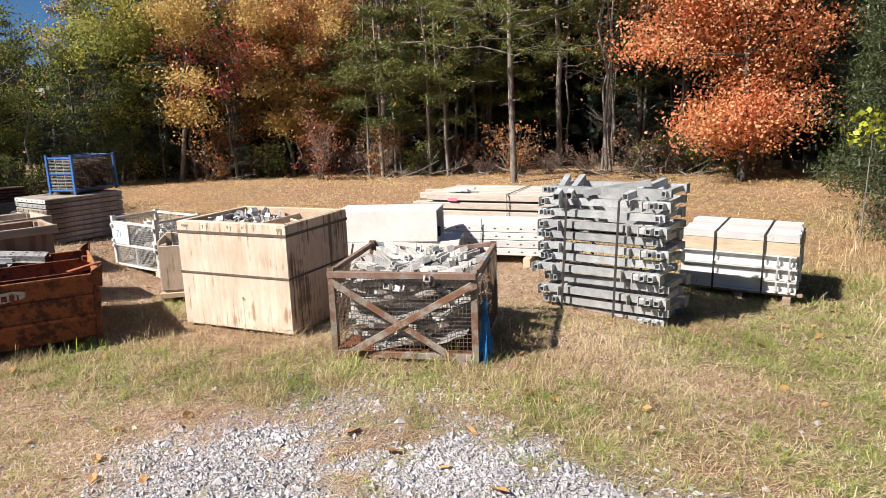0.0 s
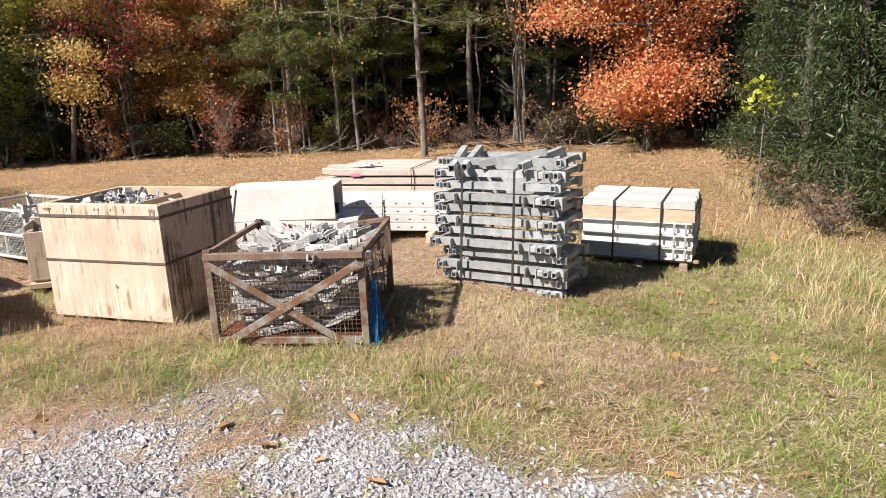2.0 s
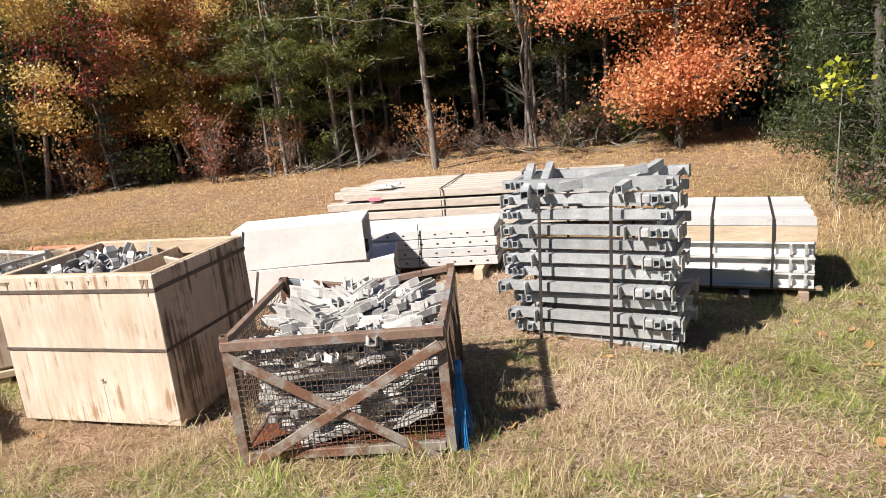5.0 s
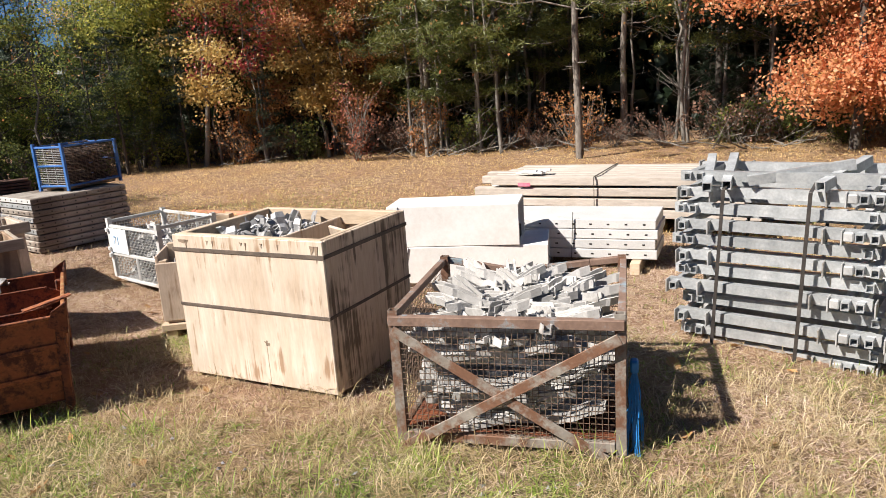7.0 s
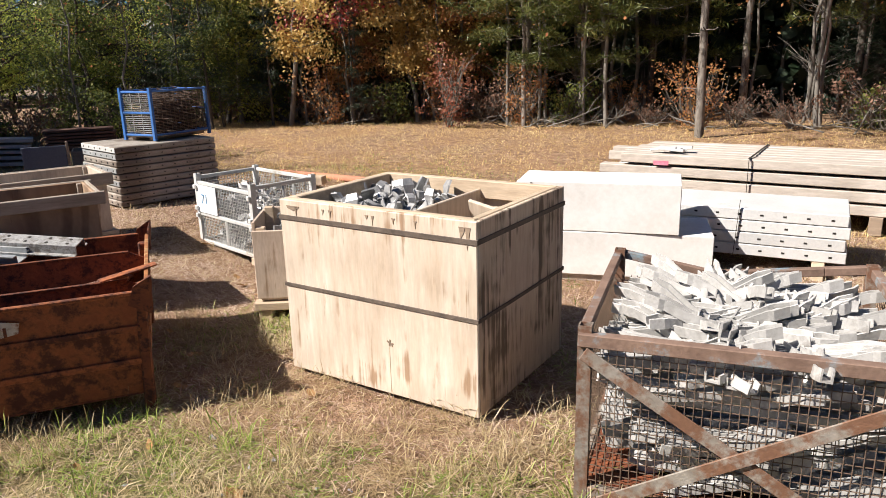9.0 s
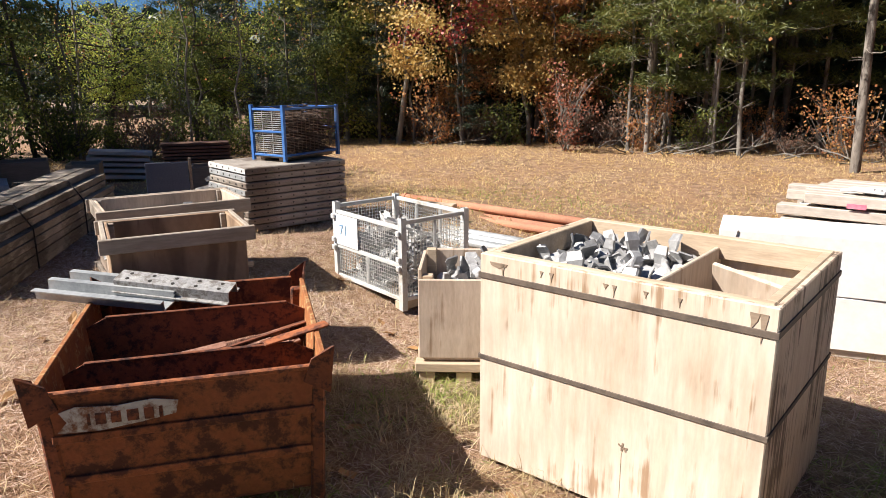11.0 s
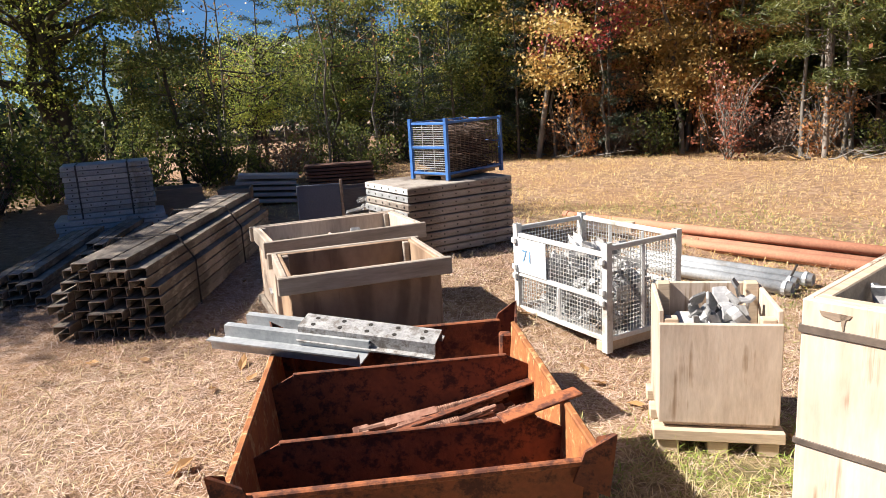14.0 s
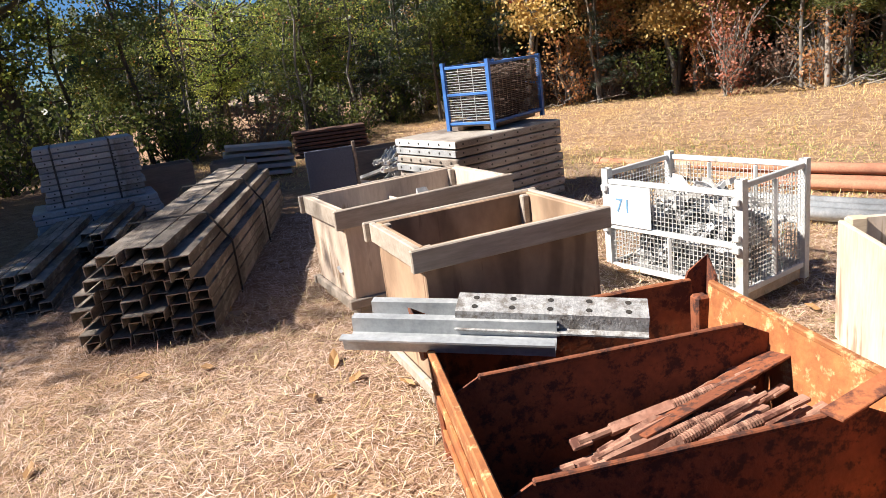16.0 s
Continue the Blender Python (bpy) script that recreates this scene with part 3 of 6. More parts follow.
def heap(name, meshes, base, n, box, levels, label, category, group, tilt=18, yaw_spread=180, crown=0.0):
    """Loose pieces lying in layers in the box (x0, x1, y0, y1, z0, z1) of the pose base."""
    x0, x1, y0, y1, z0, z1 = box
    for i in range(n):
        lev = (i % levels + 0.5) / levels
        x, y = R.uniform(x0, x1), R.uniform(y0, y1)
        bulge = crown * (1 - abs(2 * (x - x0) / (x1 - x0) - 1)) * (1 - 0.6 * abs(2 * (y - y0) / (y1 - y0) - 1))
        ob = new(name, meshes[i % len(meshes)])
        ob.matrix_basis = base @ pose(x, y, z0 + (z1 + bulge - z0) * lev, jit(tilt), jit(tilt), jit(yaw_spread))
        tagged(ob, label, category, group)


heap("lever_clamp", ARMS, cage_m, 230, (0.29, 0.75, 0.07, 0.90, 0.075, 0.55), 9, "weathered galvanised clamp arm heaped in the wire cage", "clamp", "clamp arms in the wire cage", 12, 24, 0.04)
heap("lever_clamp", ARMS, cage_m, 90, (0.32, 0.72, 0.16, 0.84, 0.49, 0.56), 3, "weathered galvanised clamp arm on top of the heap", "clamp", "clamp arms in the wire cage", 11, 180, 0.03)

# blue twine hanging from the cage
tw = thing("twine", "bundle of bright blue plastic twine hanging on the cage", "twine", cage_m @ pose(1.08, 0.09, 0.0))
g = Geo()
for i in range(46):
    x, y = jit(0.022), jit(0.045)
    z = 0.40 + jit(0.02)
    p = Vector((x * 0.3, y * 0.3, z))
    bend = jit(0.03)
    for s in range(7):
        q = Vector((x * (0.6 + 0.25 * s) + bend * math.sin(s) * 0.4, y * (0.6 + 0.22 * s) + jit(0.008), z - (s + 1) * R.uniform(0.045, 0.062)))
        q.z = max(q.z, 0.006)
        g.rod(p, q, 0.0028, 4, caps=False)
        p = q
part("strand", g, BLUE_TARP, tw)
part("knot", Geo().box((-0.02, -0.025, 0.37), (0.015, 0.025, 0.43), 0.012), BLUE_TARP, tw)


def strap_round(c, x0, x1, y0, y1, z, h, mat, t=0.004, name="band"):
    """A flat band round a box at height z."""
    for p, q in (((x0, y0 - t / 2), (x1, y0 - t / 2)), ((x0, y1 + t / 2), (x1, y1 + t / 2))):
        part(name, Geo().box((p[0] - t, p[1] - t / 2, z - h / 2), (q[0] + t, q[1] + t / 2, z + h / 2), 0.001), mat, c)
    for x in (x0 - t / 2, x1 + t / 2):
        part(name, Geo().box((x - t / 2, y0, z - h / 2), (x + t / 2, y1, z + h / 2), 0.001), mat, c)


def plywood_crate(m):
    W, D, H, T = 1.08, 0.86, 0.89, 0.022
    c = thing("plywood_crate", "large pale plywood crate with dark bands, stained by drips", "crate", m)
    part("front_panel", Geo().box((0, 0, 0.03), (W, T, H)), PLY_PALE, c)
    part("back_panel", Geo().box((0, D - T, 0.03), (W, D, H)), PLY_PALE, c)
    part("side_panel", Geo().box((0, T + 0.001, 0.03), (T, D - T - 0.001, H)), PLY_STAINED, c)
    part("side_panel", Geo().box((W - T, T + 0.001, 0.03), (W, D - T - 0.001, H)), PLY_STAINED, c)
    part("floor_board", Geo().box((T, T, 0.075), (W - T, D - T, 0.095)), PLY_PALE, c)
    part("divider", Geo().box((0.62, T + 0.001, 0.095), (0.64, D - T - 0.001, H - 0.04)), PLY_PALE, c)
    for a, b in (((T, T, H - 0.09), (W - T, T + 0.035, H + 0.003)), ((T, D - T - 0.035, H - 0.09), (W - T, D - T, H + 0.003)), ((T, T + 0.036, H - 0.09), (T + 0.035, D - T - 0.036, H + 0.002)), ((W - T - 0.035, T + 0.036, H - 0.09), (W - T, D - T - 0.036, H + 0.002))):
        part("rim_batten", Geo().box(a, b), LUMBER_TAN, c)
    strap_round(c, 0, W, 0, D, H - 0.085, 0.022, DARK_BAND, 0.005)
    strap_round(c, 0, W, 0, D, 0.47, 0.018, DARK_BAND, 0.005)
    for x in (0.02, W / 2 - 0.05, W - 0.12):
        part("skid", Geo().box((x, T + 0.03, -0.01), (x + 0.09, D - T - 0.03, 0.074)), LUMBER_TAN, c)
    g = Geo()
    for a, b in (((0.605, 0.292), (0.622, 0.281)), ((0.615, 0.276), (0.640, 0.284)), ((0.622, 0.30), (0.618, 0.268)), ((0.628, 0.285), (0.634, 0.27))):
        g.bar((a[0], -0.001, a[1]), (b[0], -0.001, b[1]), 0.003, 0.007, 0.001, (0.2, 0, 1))
    part("knot", g, LUMBER_DARK, c, "splintered dark knot in the plywood")
    part("joint", Geo().box((0.616, -0.0015, 0.04), (0.619, 0.001, 0.262), 0.0005), LUMBER_TAN, c, "faint joint between the boards")
    # chipped veneer along the top edge
    for x0, x1, h in ((0.05, 0.12, 0.018), (0.10, 0.11, 0.05), (0.27, 0.275, 0.022), (0.31, 0.318, 0.03), (0.52, 0.53, 0.016), (0.555, 0.56, 0.04), (0.665, 0.672, 0.022), (0.78, 0.785, 0.03), (1.0, 1.02, 0.05), (1.03, 1.045, 0.09)):
        xm = R.uniform(x0, x1)
        w = [(x0 - 0.004, H - 0.026), (x0 + 0.002, H - 0.03 - 0.5 * h), (xm, H - 0.03 - h), (x1, H - 0.03 - 0.4 * h), (x1 + 0.006, H - 0.027)]
        part("chip", Geo().add([(x, -0.0025, z) for x, z in w] + [(x, 0.001, z) for x, z in w], [(0, 1, 2, 3, 4), (9, 8, 7, 6, 5)] + [(k, k + 5, (k + 1) % 5 + 5, (k + 1) % 5) for k in range(5)]), LUMBER_DARK, c, "torn veneer")
    return c


crate_m = at(-2.61, 6.17, -8.5)
plywood_crate(crate_m)


def bracket_mesh(k):
    """A clamp half: one thick strip bent round a tube, with a flared tongue at one end and a hook at the other."""
    r, t, w = (0.042, 0.052, 0.034)[k], 0.008, (0.022, 0.019, 0.025)[k]
    path = [(-r - 0.075, -0.022, 1.2), (-r - 0.045, -0.004, 1.5), (-r - 0.004, 0.0, 0.9)]
    path += [(-r * math.cos(a), r * math.sin(a), 0.95) for a in [math.pi * i / 6 for i in range(1, 6)]]
    path += [(r, 0.0, 0.9), (r + 0.004, -0.03, 1.15), (r + 0.022, -0.055, 0.8)]
    verts, faces = [], []
    for i, (x, z, f) in enumerate(path):
        p, q = path[max(0, i - 1)], path[min(len(path) - 1, i + 1)]
        dx, dz = q[0] - p[0], q[1] - p[1]
        d = math.hypot(dx, dz)
        ox, oz = -dz / d * t, dx / d * t
        verts += [(x, -w * f, z), (x, w * f, z), (x + ox, w * f * 0.85, z + oz), (x + ox, -w * f * 0.85, z + oz)]
    for a in range(len(path) - 1):
        faces += [(4 * a + i, 4 * a + (i + 1) % 4, 4 * a + 4 + (i + 1) % 4, 4 * a + 4 + i) for i in range(4)]
    e = 4 * (len(path) - 1)
    faces += [(3, 2, 1, 0), (e, e + 1, e + 2, e + 3)]
    return Geo().add(verts, faces).mesh("clamp", CLAMP)


CLAMPS = [bracket_mesh(k) for k in range(3)]
heap("clamp", CLAMPS, crate_m, 170, (0.09, 0.55, 0.10, 0.77, 0.70, 0.79), 3, "dull galvanised clamp in the plywood crate", "clamp", "clamps in the plywood crate", 180, 180, 0.09)
infill = thing("clamp_heap", "packed dull metal clamps filling the crate", "clamps", crate_m)
g = Geo()
for i in range(60):
    g.box((-0.04, -0.03, -0.02), (0.04, 0.03, 0.02), 0.01, pose(R.uniform(0.08, 0.57), R.uniform(0.1, 0.82), R.uniform(0.66, 0.72), jit(90), jit(90), jit(180)))
g.box((0.03, 0.03, 0.097), (0.61, 0.88, 0.67), 0.01)
part("packed_pieces", g, GALV_DULL, infill)
bd = solo("board", Geo().box((-0.2, -0.01, -0.06), (0.2, 0.01, 0.06)), PLY_SMALL, "plywood offcut leaning in the crate", "board")
bd.matrix_basis = crate_m @ pose(0.80, 0.33, 0.74, 62, 0, 38)
bd = solo("board", Geo().box((-0.17, -0.01, -0.12), (0.17, 0.01, 0.12)), PLY_PALE, "pale plywood offcut lying in the crate", "board")
bd.matrix_basis = crate_m @ pose(0.84, 0.62, 0.70, 20, 8, -10)
g = Geo()
for i in range(24):
    g.box((-0.05, -0.03, -0.02), (0.05, 0.03, 0.02), 0.01, pose(R.uniform(0.72, 0.96), R.uniform(0.1, 0.82), R.uniform(0.60, 0.66), jit(50), jit(50), jit(180)))
g.box((0.645, 0.03, 0.097), (1.03, 0.88, 0.62), 0.01)
solo("offcut_heap", g, PLY_SMALL, "heap of wooden offcuts in the crate", "offcuts").matrix_basis = crate_m


def small_crate(m):
    W, D, T = 0.46, 0.42, 0.02
    c = thing("small_plywood_crate", "small tan plywood crate on a pallet, one side cut low", "crate", m)
    part("front_panel", Geo().box((0, 0, 0.13), (W, T, 0.55)), PLY_SMALL, c)
    part("side_panel", Geo().box((0, T + 0.001, 0.13), (T, D, 0.60)), PLY_SMALL, c)
    part("side_panel", Geo().box((W - T, T + 0.001, 0.13), (W, D, 0.60)), PLY_SMALL, c)
    part("back_panel", Geo().box((T + 0.001, D - T, 0.13), (W - T - 0.001, D, 0.61)), PLY_SMALL, c)
    for x in (T + 0.001, W - T - 0.056):
        part("corner_post", Geo().box((x, T + 0.001, 0.13), (x + 0.055, T + 0.05, 0.565)), LUMBER_TAN, c)
        part("corner_post", Geo().box((x, D - T - 0.05, 0.13), (x + 0.055, D - T - 0.001, 0.62)), LUMBER_TAN, c)
    part("floor_board", Geo().box((T, T, 0.11), (W - T, D - T, 0.128)), PLY_SMALL, c)
    for y in (-0.02, D / 2 - 0.04, D - 0.06):
        part("pallet_board", Geo().box((-0.02, y, 0.06), (W + 0.02, y + 0.085, 0.108)), LUMBER_TAN, c)
    for x in (0.0, W / 2 - 0.04, W - 0.08):
        part("pallet_runner", Geo().box((x, -0.01, 0.0), (x + 0.08, D + 0.01, 0.059)), LUMBER_TAN, c)
    return c


small_m = at(-3.24, 6.70, 28)
small_crate(small_m)
heap("white_clamp", [CLAMPS[0], CLAMPS[2]], small_m, 16, (0.16, 0.36, 0.12, 0.3, 0.48, 0.56), 2, "pale metal clamp in the small crate", "clamp", "clamps in the small crate", 180, 180)
g = Geo().box((0.08, 0.07, 0.129), (0.38, 0.34, 0.50), 0.02)
solo("clamp_heap", g, CAST, "packed pale clamps in the small crate", "clamps").matrix_basis = small_m


def grey_container(m):
    W, D, H = 0.84, 0.56, 0.60
    c = thing("mesh_container", "pale galvanised wire mesh container with a drop gate", "cage", m)
    for x in (0.015, W - 0.015):
        for y in (0.015, D - 0.015):
            part("post", Geo().tube((x, y, 0.0), (x, y, H + 0.02), 0.04, 0.04, 0.004, (1, 0, 0)), CAGE_GREY, c)
    for y in (0.012, D - 0.012):
        for z in (0.075, 0.30, H - 0.05 if y < 0.1 else H - 0.012):
            part("rail", Geo().bar((0.035, y, z), (W - 0.035, y, z), 0.022, 0.028), CAGE_GREY, c)
    for x in (0.012, W - 0.012):
        for z in (0.075, H - 0.012):
            part("rail", Geo().bar((x, 0.035, z), (x, D - 0.035, z), 0.022, 0.028), CAGE_GREY, c)
    for x in (W / 3, 2 * W / 3):
        part("upright", Geo().bar((x, D - 0.012, 0.09), (x, D - 0.012, H - 0.03), 0.02, 0.02), CAGE_GREY, c)
    part("upright", Geo().bar((W / 2, 0.012, 0.09), (W / 2, 0.012, 0.285), 0.02, 0.02), CAGE_GREY, c)
    part("upright", Geo().bar((W - 0.012, D / 2, 0.09), (W - 0.012, D / 2, H - 0.03), 0.02, 0.02), CAGE_GREY, c)
    for a, b, h in (((0.035, 0.012, 0.09), (W - 0.035, 0.012, 0.09), 0.2), ((0.035, 0.012, 0.315), (W - 0.035, 0.012, 0.315), 0.22), ((0.035, D - 0.012, 0.09), (W - 0.035, D - 0.012, 0.09), 0.48), ((0.012, 0.035, 0.09), (0.012, D - 0.035, 0.09), 0.48), ((W - 0.012, 0.035, 0.09), (W - 0.012, D - 0.035, 0.09), 0.48)):
        part("mesh_panel", wire_mesh(a, b, (0, 0, h), 0.024, 0.024, 0.0021), WIRE_GREY, c)
    for x in (0.02, W - 0.02):
        for z in (0.27, 0.33, 0.5):
            part("latch", Geo().box((x - 0.018, -0.028, z), (x + 0.018, -0.008, z + 0.035), 0.005), CAGE_GREY, c)
    part("floor_plate", Geo().box((0.03, 0.03, 0.06), (W - 0.03, D - 0.03, 0.068)), GALV_DULL, c)
    for x in (0.02, W - 0.09):
        part("foot", Geo().box((x, 0.0, 0.0), (x + 0.07, D, 0.058)), LUMBER_TAN, c)
    s = part("sign", Geo().box((0.03, -0.006, 0.315), (0.32, 0.0, 0.535), 0.001), SIGN_WHITE, c, "white board with the number 71")
    cv = bpy.data.curves.new("number", "FONT")
    cv.body, cv.size, cv.extrude = "71", 0.11, 0.0008
    tmp = new("tmp_text", cv)
    bpy.context.view_layer.update()
    me = bpy.data.meshes.new_from_object(tmp.evaluated_get(bpy.context.evaluated_depsgraph_get()))
    bpy.data.objects.remove(tmp)
    me.materials.clear()
    me.materials.append(INK)
    n = part("number", me, None, s)
    n.matrix_basis = pose(0.085, -0.008, 0.39, 90, 0, 0)
    return c


gc_m = pose(-4.66, 7.78, 0.04, 0, 0, -20)
grey_container(gc_m)
heap("clamp", CLAMPS, gc_m, 190, (0.12, 0.72, 0.11, 0.45, 0.10, 0.36), 6, "weathered galvanised clamp in the mesh container", "clamp", "parts in the mesh container", 180, 180, 0.07)
heap("lever_clamp", [ARMS[1]], gc_m, 5, (0.3, 0.6, 0.2, 0.32, 0.40, 0.46), 1, "clamp lever lying on the parts in the mesh container", "clamp", "parts in the mesh container", 20, 180)


def rusty_bin(m):
    """Open steel bin: x along the short near end, y along its length."""
    W, D, H, T = 0.93, 1.14, 0.58, 0.008
    c = thing("rusty_steel_bin", "open rusty orange steel bin with two cross dividers", "bin", m)
    z0 = 0.10
    lean = 0.045

    def wall(name, a, b, mat, thick, lean_v):
        """A sheet that leans out at the top."""
        a, b = Vector(a), Vector(b)
        lv = Vector(lean_v)
        n = lv.normalized() * thick
        v = [a, b, b + lv + Vector((0, 0, H - z0)), a + lv + Vector((0, 0, H - z0))]
        g = Geo().add([*v, *[p - n for p in v]], [(3, 2, 1, 0), (4, 5, 6, 7), (0, 1, 5, 4), (1, 2, 6, 5), (2, 3, 7, 6), (3, 0, 4, 7)])
        # ribs pressed along the sheet
        for k in (0.33, 0.66):
            o = lv * k + Vector((0, 0, (H - z0) * k)) + n * 0.8
            part("rib", Geo().bar(a + o, b + o, 0.012, 0.028, 0.005), mat, c)
        # rolled top edge
        t = lv + Vector((0, 0, H - z0))
        part("rolled_edge", Geo().bar(a + t, b + t, 0.022, 0.018, 0.006), mat, c)
        return part(name, g, mat, c)

    wall("end_wall", (lean, lean, z0), (W - lean, lean, z0), RUST_BRIGHT, T, (0, -lean, 0))
    wall("end_wall", (W - lean, D - lean, z0), (lean, D - lean, z0), RUST_BRIGHT, T, (0, lean, 0))
    wall("side_wall", (lean, D - lean, z0), (lean, lean, z0), RUST_YELLOW, T, (-lean, 0, 0))
    wall("side_wall", (W - lean, lean, z0), (W - lean, D - lean, z0), RUST_YELLOW, T, (lean, 0, 0))
    part("floor_plate", Geo().box((lean, lean, z0 - 0.01), (W - lean, D - lean, z0)), RUST, c)
    for y, H in ((0.33, 0.565), (0.78, 0.59)):
        g = Geo()
        g.add([(lean, y, z0), (W - lean, y, z0), (W - 0.012, y, H - 0.06), (W - 0.09, y, H - 0.02), (0.09, y, H - 0.02), (0.012, y, H - 0.06), (lean, y + 0.007, z0), (W - lean, y + 0.007, z0), (W - 0.012, y + 0.007, H - 0.06), (W - 0.09, y + 0.007, H - 0.02), (0.09, y + 0.007, H - 0.02), (0.012, y + 0.007, H - 0.06)], [(0, 1, 2, 3, 4, 5), (11, 10, 9, 8, 7, 6), (1, 0, 6, 7), (2, 1, 7, 8), (3, 2, 8, 9), (4, 3, 9, 10), (5, 4, 10, 11), (0, 5, 11, 6)])
        g.bar((0.09, y + 0.003, H - 0.02), (W - 0.09, y + 0.003, H - 0.02), 0.016, 0.014, 0.004)
        part("divider", g, RUST, c)
    H = 0.58
    for x, sx in ((0.0, 1), (W, -1)):
        for y, sy in ((0.0, 1), (D, -1)):
            g = Geo()
            g.add([(x - sx * 0.012, y - sy * 0.012, H - 0.10), (x + sx * 0.08, y - sy * 0.012, H - 0.05), (x + sx * 0.05, y - sy * 0.012, H + 0.03), (x - sx * 0.03, y - sy * 0.02, H + 0.075), (x - sx * 0.004, y - sy * 0.004, H - 0.10), (x + sx * 0.08, y - sy * 0.003, H - 0.05), (x + sx * 0.05, y - sy * 0.003, H + 0.03), (x - sx * 0.022, y - sy * 0.012, H + 0.075)], [(0, 1, 2, 3), (7, 6, 5, 4), (0, 4, 5, 1), (1, 5, 6, 2), (2, 6, 7, 3), (3, 7, 4, 0)])
            g.add([(x - sx * 0.012, y - sy * 0.012, H - 0.10), (x - sx * 0.012, y + sy * 0.09, H - 0.05), (x - sx * 0.012, y + sy * 0.06, H + 0.03), (x - sx * 0.03, y - sy * 0.02, H + 0.075), (x - sx * 0.004, y - sy * 0.004, H - 0.10), (x - sx * 0.003, y + sy * 0.09, H - 0.05), (x - sx * 0.003, y + sy * 0.06, H + 0.03), (x - sx * 0.022, y - sy * 0.012, H + 0.075)], [(0, 1, 2, 3), (7, 6, 5, 4), (0, 4, 5, 1), (1, 5, 6, 2), (2, 6, 7, 3), (3, 7, 4, 0)])
            part("stacking_lug", g, RUST, c)
            part("leg", Geo().bar((x + sx * 0.05, y + sy * 0.05, 0.0), (x + sx * 0.03, y + sy * 0.03, H - 0.04), 0.05, 0.05, 0.008, (1, 0, 0)), RUST, c)
    pts = [(0.07, H - 0.13), (0.2, H - 0.135), (0.33, H - 0.12), (0.43, H - 0.105), (0.44, H - 0.06), (0.36, H - 0.045), (0.25, H - 0.055), (0.13, H - 0.045), (0.08, H - 0.06), (0.1, H - 0.095)]
    k = len(pts)
    p = part("name_patch", Geo().add([(x, -0.014, z) for x, z in pts] + [(x, -0.010, z) for x, z in pts], [tuple(range(k)), tuple(range(2 * k - 1, k - 1, -1))] + [(i, k + i, k + (i + 1) % k, (i + 1) % k) for i in range(k)]), WORN_WHITE, c, "worn white patch with dark shapes")
    for x, w in ((0.16, 0.010), (0.185, 0.032), (0.232, 0.030), (0.280, 0.036), (0.332, 0.030), (0.378, 0.012)):
        part("mark", Geo().box((x, -0.017, H - 0.112), (x + w, -0.0145, H - 0.072), 0.002), RUST, p)
    return c


bin_m = at(-3.56, 4.93, 46.0, -0.03)
rusty_bin(bin_m)


def turnbuckle(name="turnbuckle"):
    g1, g2 = Geo(), Geo()
    L = 0.5
    g1.rod((-L / 2, 0, 0), (L / 2, 0, 0), 0.011, 8)
    for s in range(16):
        x = 0.02 + s * 0.008
        g1.rod((x, 0, 0), (x + 0.005, 0, 0), 0.015, 8)
    g2.tube((-0.16, 0, 0), (0.02, 0, 0), 0.026, 0.026, 0.004)
    g3, g4 = Geo(), Geo()
    g3.box((-L / 2 - 0.02, -0.016, -0.007), (-L / 2 + 0.035, 0.016, 0.007), 0.003)
    g4.box((L / 2 - 0.03, -0.015, -0.006), (L / 2 + 0.025, 0.015, 0.006), 0.003)
    t = thing(name, "rusty threaded turnbuckle brace lying in the bin", "turnbuckle", Matrix(), "turnbuckles in the bin")
    part("threaded_rod", g1, RUST_PALE, t)
    part("sleeve", g2, RUST_PALE, t)
    part("end_fitting", g3, RUST_PALE, t)
    part("end_fitting", g4, RUST_PALE, t)
    return t


tb = turnbuckle()
tb.matrix_basis = bin_m @ pose(0.62, 0.60, 0.38, 0, -11, 13)
for i in range(64):
    copy_thing(tb, bin_m @ pose(0.54 + jit(0.06), 0.56 + jit(0.13), 0.19 + 0.24 * (i / 64) + jit(0.01), jit(40), jit(5) - 8, 12 + jit(12)))
g = Geo().box((-0.25, -0.003, -0.05), (0.25, 0.003, 0.05), 0.001)
ob = solo("steel_strip", g, RUST, "flat rusty steel strip standing in the bin", "steel strip")
ob.matrix_basis = bin_m @ pose(0.68, 0.68, 0.45, 74, -9, 13)
ob = solo("steel_flat", Geo().box((-0.13, -0.028, -0.004), (0.13, 0.028, 0.004), 0.002), RUST_BRIGHT, "rusty flat bar lying over the rim of the bin", "steel bar")
ob.matrix_basis = bin_m @ pose(0.85, 0.33, 0.585, 0, -8, 14)
ob = solo("steel_plate", Geo().box((-0.11, -0.05, -0.004), (0.11, 0.05, 0.004), 0.002), RUST_PALE, "small rusty plate lying in the bin", "steel plate")
ob.matrix_basis = bin_m @ pose(0.80, 0.47, 0.42, 8, -9, 12)
